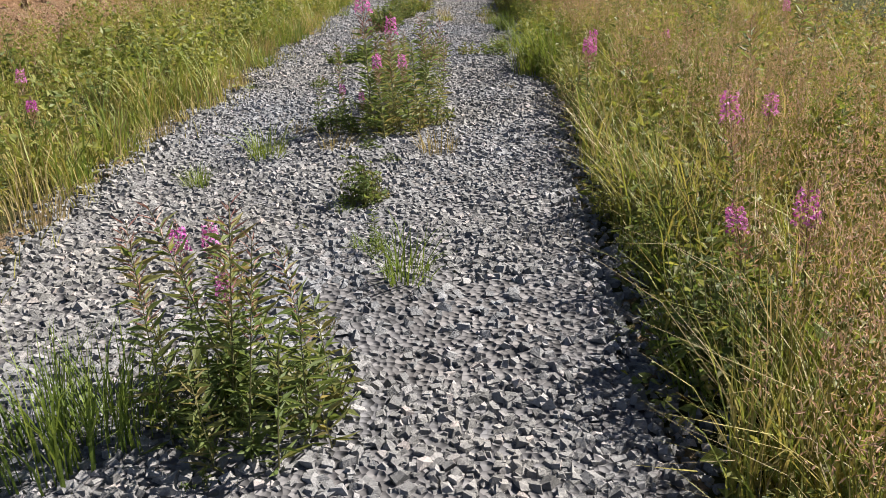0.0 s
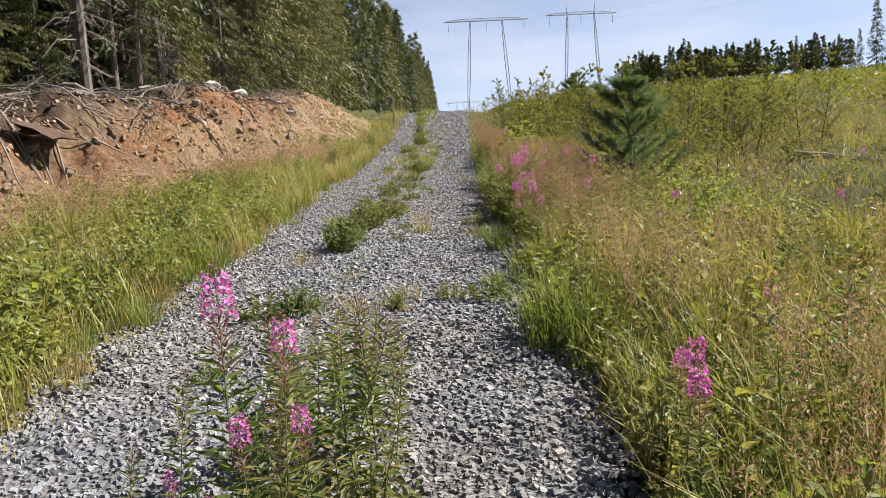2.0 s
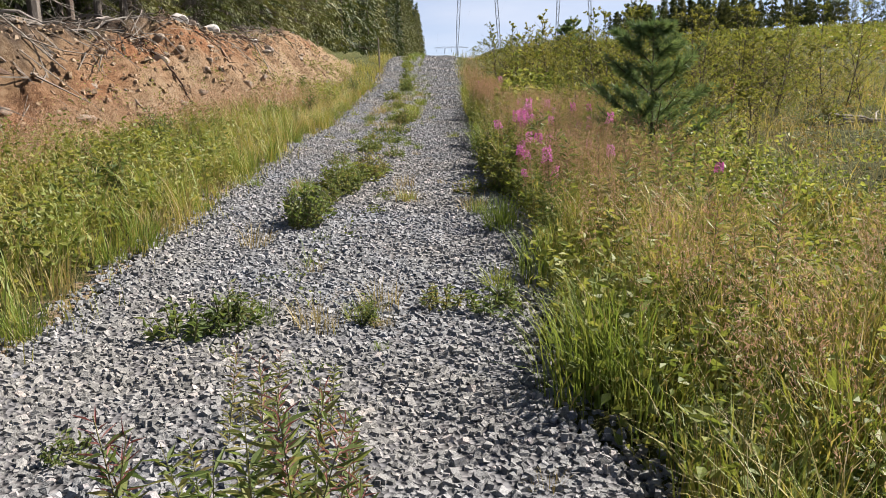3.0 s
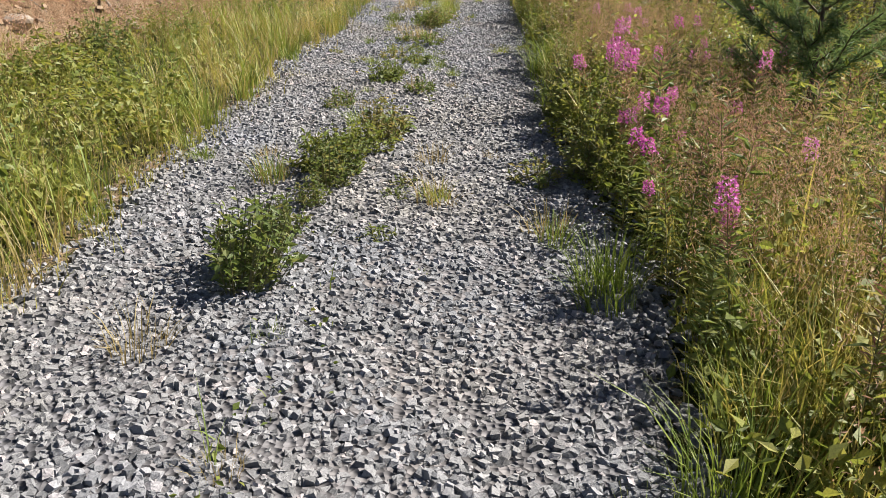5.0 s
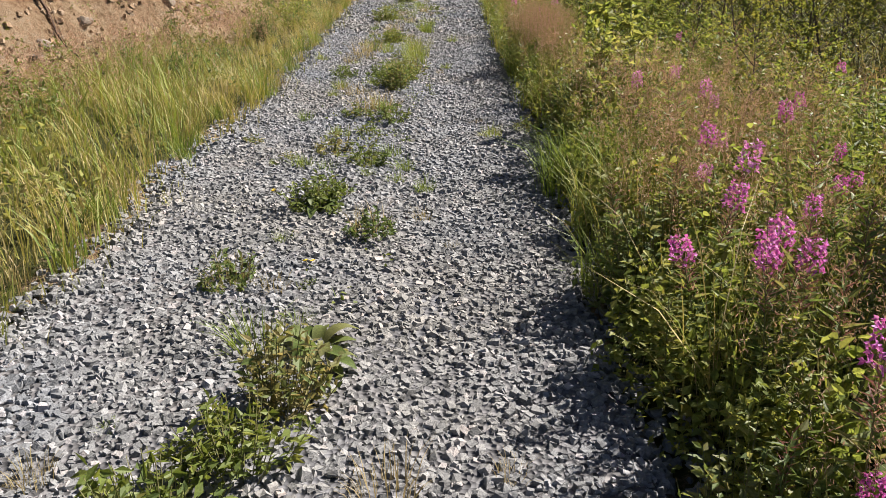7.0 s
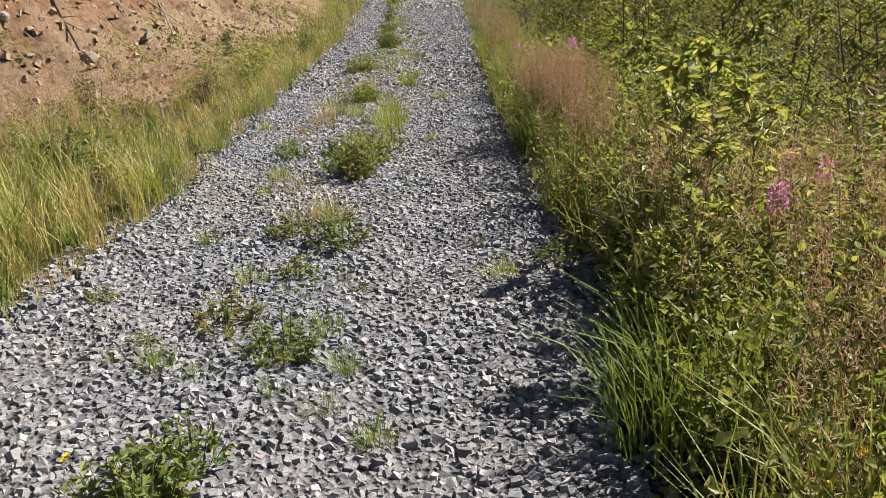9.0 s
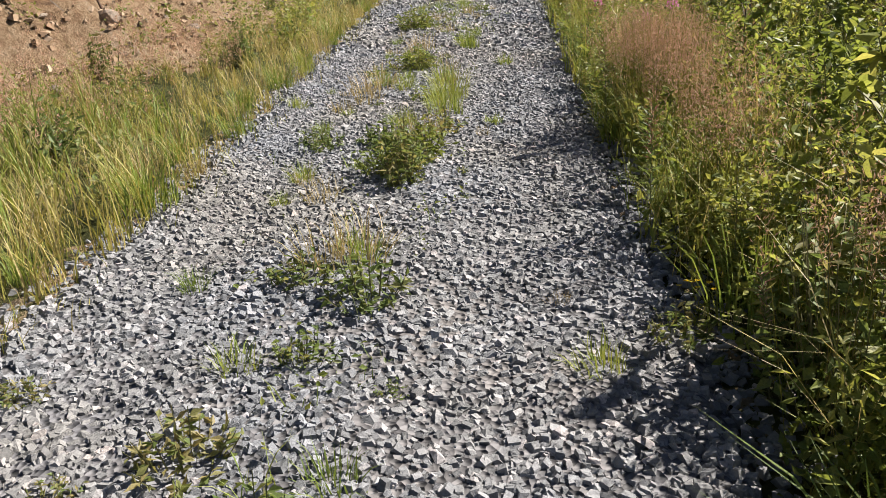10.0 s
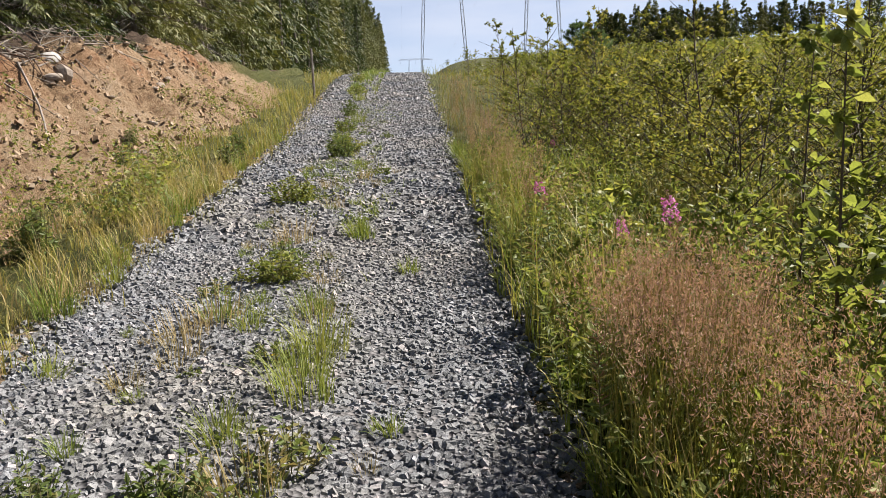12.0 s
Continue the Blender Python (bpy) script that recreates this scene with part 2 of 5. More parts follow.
GRAVEL = [(0.0, (0.106, 0.110, 0.110)), (0.3, (0.160, 0.165, 0.165)), (0.7, (0.206, 0.212, 0.211)), (0.92, (0.264, 0.268, 0.266)), (1.0, (0.341, 0.316, 0.304))]
M = {
    "ground": ground_material(),
    "grit": grit_material(),
    "stones": stone_material("crushed_rock", GRAVEL, False),
    "stone": stone_material("crushed_rock_piece", GRAVEL, True),
    "grass": leaf_material("verge_grass", [(0.0, (0.082, 0.129, 0.024)), (0.35, (0.204, 0.228, 0.041)), (0.65, (0.326, 0.292, 0.082)), (1.0, (0.422, 0.34, 0.163))], 0.36),
    "lush": leaf_material("lush_grass", [(0.0, (0.075, 0.129, 0.024)), (0.5, (0.163, 0.224, 0.041)), (1.0, (0.299, 0.313, 0.082))], 0.36),
    "straw": leaf_material("dry_grass", [(0.0, (0.204, 0.177, 0.061)), (0.5, (0.313, 0.252, 0.116)), (1.0, (0.394, 0.313, 0.19))], 0.3),
    "panicle": leaf_material("reed_grass_panicle", [(0.0, (0.30, 0.175, 0.125)), (0.5, (0.43, 0.275, 0.20)), (1.0, (0.50, 0.37, 0.26))], 0.3, 0.8),
    "weed": leaf_material("weed_leaf", [(0.0, (0.061, 0.095, 0.02)), (0.5, (0.143, 0.184, 0.037)), (1.0, (0.286, 0.286, 0.075))], 0.45),
    "birch_leaf": leaf_material("birch_leaf", [(0.0, (0.065, 0.095, 0.018)), (0.5, (0.155, 0.18, 0.034)), (1.0, (0.29, 0.275, 0.062))], 0.5),
    "broad_leaf": leaf_material("willow_leaf", [(0.0, (0.08, 0.12, 0.026)), (0.5, (0.185, 0.23, 0.05)), (1.0, (0.33, 0.325, 0.10))], 0.56, 0.5),
    "fire_leaf": leaf_material("willowherb_leaf", [(0.0, (0.061, 0.102, 0.027)), (0.6, (0.136, 0.184, 0.054)), (1.0, (0.272, 0.231, 0.102))], 0.5),
    "petal": leaf_material("willowherb_petal", [(0.0, (0.42, 0.06, 0.36)), (0.5, (0.55, 0.135, 0.48)), (1.0, (0.62, 0.28, 0.58))], 0.35),
    "pod": leaf_material("willowherb_pod", [(0.0, (0.204, 0.068, 0.068)), (0.5, (0.286, 0.129, 0.116)), (1.0, (0.34, 0.218, 0.177))], 0.2),
    "yellow": leaf_material("yellow_petal", [(0.0, (0.52, 0.36, 0.016)), (1.0, (0.64, 0.496, 0.032))], 0.3),
    "ochre_leaf": leaf_material("dry_herb_leaf", [(0.0, (0.10, 0.085, 0.025)), (0.5, (0.21, 0.165, 0.045)), (1.0, (0.31, 0.22, 0.08))], 0.3),
    "stem": solid_material("green_stem", [(0.3, (0.074, 0.093, 0.031)), (0.7, (0.155, 0.124, 0.056))], 20, 0.7, 0.2, 0.002),
    "twig": solid_material("brown_twig", [(0.3, (0.043, 0.031, 0.022)), (0.7, (0.105, 0.081, 0.056))], 20, 0.85, 0.4, 0.003),
    "grey_wood": solid_material("weathered_wood", [(0.3, (0.124, 0.105, 0.087)), (0.55, (0.223, 0.198, 0.174)), (0.75, (0.322, 0.298, 0.267))], 6, 0.9, 0.5, 0.01, by_object=0.3),
    "spruce_bark": solid_material("spruce_bark", [(0.3, (0.07, 0.058, 0.05)), (0.55, (0.17, 0.145, 0.125)), (0.75, (0.27, 0.24, 0.215))], 5, 0.95, 0.9, 0.03, stretch=(2.2, 2.2, 0.5)),
    "pine_bark": solid_material("pine_bark", [(0.3, (0.068, 0.053, 0.043)), (0.55, (0.161, 0.124, 0.099)), (0.75, (0.248, 0.205, 0.174))], 5, 0.95, 0.9, 0.03, stretch=(2.2, 2.2, 0.5)),
    "needle": leaf_material("spruce_needles", [(0.0, (0.020, 0.034, 0.010)), (0.45, (0.048, 0.068, 0.017)), (0.8, (0.092, 0.106, 0.026)), (1.0, (0.125, 0.13, 0.036))], 0.25, 0.6, 0.8),
    "pine_needle": leaf_material("pine_needles", [(0.0, (0.055, 0.11, 0.05)), (0.5, (0.11, 0.18, 0.075)), (1.0, (0.20, 0.25, 0.10))], 0.35, 0.5),
    "clod": solid_material("sandy_clod", [(0.25, (0.16, 0.10, 0.06)), (0.5, (0.25, 0.175, 0.11)), (0.75, (0.31, 0.24, 0.17))], 5, 0.95, 0.5, 0.01, by_island=0.5),
    "rock": solid_material("granite_boulder", [(0.3, (0.13, 0.10, 0.08)), (0.5, (0.22, 0.175, 0.135)), (0.75, (0.29, 0.255, 0.22))], 5, 0.9, 0.6, 0.02, by_object=0.3),
    "pale_rock": solid_material("pale_granite", [(0.3, (0.279, 0.26, 0.242)), (0.7, (0.434, 0.422, 0.403))], 5, 0.9, 0.5, 0.02),
    "root": solid_material("torn_root", [(0.3, (0.037, 0.022, 0.015)), (0.6, (0.099, 0.062, 0.043)), (0.8, (0.174, 0.124, 0.093))], 9, 0.95, 0.8, 0.02),
    "steel": solid_material("galvanised_steel", [(0.3, (0.22, 0.24, 0.26)), (0.7, (0.34, 0.36, 0.38))], 2, 0.55, 0.1, 0.002, metal=0.6),
    "cable": solid_material("aluminium_cable", [(0.3, (0.22, 0.23, 0.25)), (0.7, (0.32, 0.33, 0.35))], 2, 0.5, 0.1, 0.002, metal=0.5),
    "glass_disc": solid_material("insulator_glass", [(0.3, (0.062, 0.099, 0.093)), (0.7, (0.112, 0.161, 0.155))], 6, 0.25, 0.1, 0.002),
}

# ---- geometry helpers ----
rng = np.random.default_rng(11)
SLOPE, CROSS = math.tan(radians(4.0)), math.tan(radians(1.5))


class Geo:
    """Collects points and faces, and turns them into one mesh."""

    def __init__(self):
        self.v, self.f, self.n = [], [], 0

    def add(self, verts, *faces):
        verts = np.asarray(verts, float).reshape(-1, 3)
        for f in faces:
            self.f.append(np.asarray(f, int) + self.n)
        self.v.append(verts)
        self.n += len(verts)

    def mesh(self, name, material, smooth=False):
        me = bpy.data.meshes.new(name)
        v = np.concatenate(self.v)
        me.vertices.add(len(v))
        me.vertices.foreach_set("co", v.ravel())
        sizes = np.concatenate([np.full(len(f), f.shape[1]) for f in self.f])
        loops = np.concatenate([f.ravel() for f in self.f])
        me.loops.add(len(loops))
        me.loops.foreach_set("vertex_index", loops.astype(np.int32))
        me.polygons.add(len(sizes))
        me.polygons.foreach_set("loop_start", np.concatenate([[0], np.cumsum(sizes)[:-1]]).astype(np.int32))
        me.polygons.foreach_set("use_smooth", np.full(len(sizes), smooth))
        me.update(calc_edges=True)
        me.validate()
        me.materials.append(material)
        return me


def part(name, geo, material, parent=None, label="", smooth=False, kind=""):
    ob = new(name, geo.mesh(name, M[material], smooth))
    if parent is not None:
        ob.parent = parent
    if label:
        ob["label"] = label
    if kind:
        ob["kind"] = kind
    return ob


def thing(name, label, category, group="", kind=""):
    return tagged(new(name), label, category, group, kind)


def unit(a):
    return a / np.maximum(np.linalg.norm(a, axis=-1, keepdims=True), 1e-9)


def blades(geo, base, heading, height, width, bend, levels=3):
    """Curved grass blades: base points, compass headings of their lean, heights, widths, and how far they bow over."""
    n = len(base)
    u = np.stack([np.cos(heading), np.sin(heading), np.zeros(n)], 1)
    twist = heading + np.pi / 2 + rng.normal(0, 0.5, n)
    s = np.stack([np.cos(twist), np.sin(twist), np.zeros(n)], 1)
    rows = []
    for k in range(levels):
        q = k / levels
        c = base + u * (bend * height * q ** 2)[:, None] + np.array([0, 0, 1.0]) * (height * (q - 0.35 * bend * q ** 3))[:, None]
        w = (width * (1 - 0.55 * q) * 0.5)[:, None]
        rows += [c - s * w, c + s * w]
    tip = base + u * (bend * height)[:, None] + np.array([0, 0, 1.0]) * (height * (1 - 0.35 * bend))[:, None]
    v = np.stack(rows + [tip], 1)
    m = 2 * levels + 1
    o = (np.arange(n) * m)[:, None]
    quads = [o + np.array([2 * k, 2 * k + 1, 2 * k + 3, 2 * k + 2]) for k in range(levels - 1)]
    geo.add(v, *quads, o + np.array([m - 3, m - 2, m - 1]))


def leaves(geo, base, axis, length, width, fold=0.25, face=None, broad=False):
    """Leaves folded along the midrib: base points, directions, lengths, widths; face is a rough upward normal."""
    n = len(base)
    axis = unit(axis)
    up = np.tile([0, 0, 1.0], (n, 1)) + rng.normal(0, 0.85, (n, 3)) if face is None else face
    s = unit(np.cross(axis, up))
    nrm = np.cross(s, axis)
    L, W = length[:, None], width[:, None] * 0.5
    if broad:
        low, high = base + axis * L * 0.24, base + axis * L * 0.62
        tip = base + axis * L - nrm * L * 0.16
        v = np.stack([base, low - s * W * 0.92 + nrm * W * fold, high - s * W * 0.8 + nrm * (W * fold - L * 0.05), tip, high + s * W * 0.8 + nrm * (W * fold - L * 0.05), low + s * W * 0.92 + nrm * W * fold], 1)
        o = (np.arange(n) * 6)[:, None]
        geo.add(v, *[o + np.array([0, k, k + 1]) for k in (1, 2, 3, 4)])
        return
    mid = base + axis * L * 0.42
    tip = base + axis * L - nrm * L * 0.12
    v = np.stack([base, mid - s * W + nrm * W * fold, tip, mid + s * W + nrm * W * fold], 1)
    o = (np.arange(n) * 4)[:, None]
    geo.add(v, o + np.array([0, 1, 2]), o + np.array([0, 2, 3]))


def sprays(geo, base, axis, length, width):
    """Narrow three-cornered sprays of needles: base points, directions, lengths, widths."""
    n = len(base)
    axis = unit(axis)
    s = unit(np.cross(axis, rng.normal(0, 1, (n, 3)))) * (width * 0.5)[:, None]
    v = np.stack([base - s, base + s, base + axis * length[:, None]], 1)
    geo.add(v, np.arange(n)[:, None] * 3 + np.arange(3)[None])


def tubes(geo, a, b, ra, rb, sides=4):
    """Straight tapered rods from the points a to the points b."""
    a, b = np.asarray(a, float).reshape(-1, 3), np.asarray(b, float).reshape(-1, 3)
    n = len(a)
    ra, rb = np.broadcast_to(ra, n), np.broadcast_to(rb, n)
    d = unit(b - a)
    ref = np.where(np.abs(d[:, 2:]) > 0.9, np.array([[1.0, 0, 0]]), np.array([[0, 0, 1.0]]))
    p = unit(np.cross(d, ref))
    q = np.cross(d, p)
    ang = np.arange(sides) * 2 * np.pi / sides
    ring = p[:, None] * np.cos(ang)[None, :, None] + q[:, None] * np.sin(ang)[None, :, None]
    v = np.concatenate([a[:, None] + ring * ra[:, None, None], b[:, None] + ring * rb[:, None, None]], 1)
    o = (np.arange(n) * 2 * sides)[:, None]
    geo.add(v, *[o + np.array([k, (k + 1) % sides, sides + (k + 1) % sides, sides + k]) for k in range(sides)],
            *( [o + np.array([3, 2, 1, 0]), o + np.array([4, 5, 6, 7])] if sides == 4 else []))


def bent_rod(geo, points, r0, r1, sides=6):
    """One rod through a row of points, thinning from r0 to r1."""
    p = np.asarray(points, float)
    n = len(p)
    d = unit(np.gradient(p, axis=0))
    ref = np.array([0.3, 0.1, 1.0]) if abs(d[0, 2]) < 0.9 else np.array([1.0, 0.2, 0])
    s = unit(np.cross(d, ref))
    t = np.cross(d, s)
    ang = np.arange(sides) * 2 * np.pi / sides
    r = np.linspace(r0, r1, n)[:, None, None]
    v = p[:, None] + r * (s[:, None] * np.cos(ang)[None, :, None] + t[:, None] * np.sin(ang)[None, :, None])
    k = np.arange(n - 1)[:, None]
    j = np.arange(sides)[None]
    quad = np.stack([k * sides + j, k * sides + (j + 1) % sides, (k + 1) * sides + (j + 1) % sides, (k + 1) * sides + j], -1).reshape(-1, 4)
    geo.add(v, quad, np.arange(sides)[None, ::-1], (np.arange(sides) + (n - 1) * sides)[None])


def smooth01(x):
    x = np.clip(x, 0, 1)
    return x * x * (3 - 2 * x)


WAVES = rng.uniform(0, 2 * np.pi, (12, 4))


def wob(x, y, size, k=0):
    """Smooth irregular noise between about -1 and 1, with lumps of the given size."""
    out = 0
    for i in range(4):
        a = WAVES[(i + k) % 12]
        f = (1.0 + 0.63 * i) * 2 * np.pi / (size * 2)
        out = out + np.sin((x * np.cos(a[0]) + y * np.sin(a[0])) * f + a[1]) * np.sin((x * np.cos(a[2]) - y * np.sin(a[2])) * f * 0.8 + a[3]) / (1 + 0.5 * i)
    return out * 0.8


def right_edge(y):
    way = [1.6, 4.3, 6.4, 7.2, 7.7, 8.6, 10.0, 11.0, 11.9, 13.0, 14.2, 15.5, 17.0, 18.0, 18.8, 21, 28, 40, 55]
    out = [0.72, 0.70, 0.83, 0.84, 0.58, 0.62, 0.70, 0.82, 0.78, 0.66, 0.57, 0.62, 0.66, 0.74, 0.64, 0.60, 0.62, 0.66, 0.74]
    return np.interp(y, way, out) + 0.035 * wob(y, y * 0.3, 0.7, 2)


def left_edge(y):
    return -2.06 - 0.028 * np.clip(y - 21, 0, 60) + 0.08 * wob(y, y * 0.4, 1.7, 5)


def bank_foot(y):
    return -5.7 + 1.5 * smooth01((y - 14) / 13) + 0.25 * wob(y, y, 3.0, 1)


def bank_height(y):
    return (1.85 + 0.25 * wob(y, y, 4.0, 3)) * (1 - 0.85 * smooth01((y - 36) / 20)) * smooth01((y + 4) / 12)


def relief(x, y):
    x, y = np.asarray(x, float), np.asarray(y, float)
    foot = bank_foot(y)
    rise = smooth01((foot - x) / 2.7)
    lumpy = smooth01((foot + 0.6 - x) / 1.0)
    z = rise * bank_height(y) + lumpy * (0.16 * wob(x, y, 0.9, 4) + 0.09 * wob(x, y, 0.38, 6) + 0.04 * wob(x, y, 0.2, 1))
    z = z - 0.10 * np.exp(-((x + 3.3) / 0.7) ** 2)
    z = z - 0.8 * np.exp(-((x + 6.75) / 0.42) ** 2 - ((y - 16.7) / 0.75) ** 2) - 0.45 * np.exp(-((x + 6.9) / 0.4) ** 2 - ((y - 19.6) / 0.6) ** 2)
    right = smooth01((x - 0.8) / 1.5)
    z = z - 0.10 * right * np.exp(-np.clip(x - 0.8, 0, 99) / 2.5)
    z = z + right * smooth01((x - 2.5) / 3) * (0.14 * wob(x, y, 1.6, 7) + 0.18 * wob(x, y, 5.0, 8))
    z = z + np.clip(0.062 * np.clip(x - 7, 0, None), 0, 8) * smooth01((y + 10) / 60)
    z = z + (0.85 * smooth01((y - 30) / 28) - 0.048 * np.clip(y - 58, 0, 250)) * np.exp(-((x + 1) / 13) ** 2)
    return z + 0.012 * wob(x, y, 0.6, 9)


def level(x, y):
    """Height of the ground over the plan."""
    x, y = np.asarray(x, float), np.asarray(y, float)
    run = np.where(y < 330, y, 330 + (y - 330) * 0.15)
    return run * SLOPE - np.clip(x, -60, 160) * CROSS + relief(x, y)


def on_ground(x, y, lift=0.0):
    x, y = np.asarray(x, float), np.asarray(y, float)
    return np.stack([x, y, level(x, y) + lift], -1)


def scatter(count, x0, x1, y0, y1):
    return rng.uniform(x0, x1, count), rng.uniform(y0, y1, count)


def plant(ob, x, y, size=1.0, turn=None, sink=0.01, tilt=6.0):
    """Stands a thing on the ground with its own turn and size."""
    turn = rng.uniform(0, 360) if turn is None else turn
    m = pose(x, y, float(level(x, y)) - sink, rng.normal(0, tilt), rng.normal(0, tilt), turn)
    return m @ Matrix.Diagonal((size, size, size, 1))


def plant_all(kinds, places, sizes=(0.85, 1.15), sink=0.01, tilt=5.0, offset=0):
    """Sets the first of each kind, and copies of them, at the places."""
    for k, (x, y, *size) in enumerate(places):
        s = size[0] if size else rng.uniform(*sizes)
        kind = kinds[(k + offset) % len(kinds)]
        m = plant(kind, x, y, s, sink=sink, tilt=tilt)
        if kind.get("placed"):
            copy_thing(kind, m @ Matrix.Diagonal([1 / c for c in kind.scale] + [1]))
        else:
            kind["placed"] = 1
            kind.matrix_basis = m


# ---- the ground, one sheet to the horizon ----
def ground_sheet():
    xs = np.concatenate([[-2500, -900, -400, -200, -120, -80], np.arange(-60, -14, 3.0), np.arange(-14, -8, 0.5), np.arange(-8, -3, 0.11), np.arange(-3, 3, 0.15),
                         np.arange(3, 14, 0.4), np.arange(14, 60, 3.0), np.arange(60, 200, 12.0), [260, 400, 900, 2500]])
    ys = np.concatenate([[-2500, -700, -200, -80, -40, -20, -10, -5, -2], np.arange(-1, 42, 0.16), np.arange(42, 80, 1.0), np.arange(80, 360, 8.0), [400, 500, 800, 1500, 4500]])
    X, Y = np.meshgrid(xs, ys)
    Z = level(X, Y)
    inside = (X > left_edge(Y)) & (X < right_edge(Y)) & (Y > -30) & (Y < 99)
    Z = Z - 0.05 * inside
    g = Geo()
    w = len(xs)
    i, j = np.meshgrid(np.arange(w - 1), np.arange(len(ys) - 1))
    a = (j * w + i).ravel()
    g.add(np.stack([X, Y, Z], -1), np.stack([a, a + 1, a + w + 1, a + w], 1))
    ob = part("ground", g, "ground", smooth=True)
    tagged(ob, "uneven soil of a cleared strip with a sandy bank", "ground", kind="structure")
    foot = bank_foot(Y)
    sand = smooth01((foot + 0.5 - X) / 0.7) * (1 - smooth01((foot - 2.2 - X + 0.5 * wob(X, Y, 1.3, 2)) / 0.9)) * (1 - smooth01((Y - 40) / 10)) * smooth01((Y - 4) / 6)
    shoulder = np.exp(-((X - left_edge(Y) + 0.1) / 0.28) ** 2) * 0.42 * (Y < 46) + np.exp(-((X - right_edge(Y) - 0.02) / 0.12) ** 2) * 0.35 * (Y < 46)
    top = foot - 1.3 - 0.75 * smooth01((Y - 17) / 6)
    duff = smooth01((top - X + 0.5 * wob(X, Y, 1.1, 6)) / 0.6)
    iron = sand * np.exp(-((X - top - 0.15) / 0.5) ** 2) * np.clip(0.6 + 0.5 * wob(X, Y, 2.2, 4), 0, 1)
    col = ob.data.attributes.new("cover", "FLOAT_COLOR", "POINT")
    rgba = np.stack([np.clip(sand + shoulder, 0, 1), duff, iron, 1 + 0 * duff], -1)
    col.data.foreach_set("color", rgba.ravel())
    return ob


def road_sheet():
    ys = np.concatenate([np.arange(-30, 0, 1.0), np.arange(0, 45, 0.15), np.arange(45, 100, 1.0)])
    us = np.concatenate([np.linspace(0, 1, 31)])
    Y, U = np.meshgrid(ys, us, indexing="ij")
    X = left_edge(Y) * (1 - U) + right_edge(Y) * U
    lip = np.minimum(U, 1 - U)
    rut = -0.025 * (np.exp(-((U - 0.72) / 0.12) ** 2) + np.exp(-((U - 0.2) / 0.12) ** 2))
    Z = level(X, Y) + 0.015 * smooth01(lip / 0.06) + rut + 0.02 - 0.04 * (1 - smooth01(lip / 0.03))
    g = Geo()
    w = len(us)
    i, j = np.meshgrid(np.arange(w - 1), np.arange(len(ys) - 1))
    a = (j * w + i).ravel()
    g.add(np.stack([X, Y, Z], -1), np.stack([a, a + 1, a + w + 1, a + w], 1))
    ob = part("road", g, "grit", smooth=True)
    return tagged(ob, "two-track forest road of crushed grey gravel", "road", kind="structure")


ground = ground_sheet()
road = road_sheet()


def road_top(x, y):
    u = (x - left_edge(y)) / (right_edge(y) - left_edge(y))
    return level(x, y) + 0.03 - 0.025 * (np.exp(-((u - 0.72) / 0.12) ** 2) + np.exp(-((u - 0.2) / 0.12) ** 2))


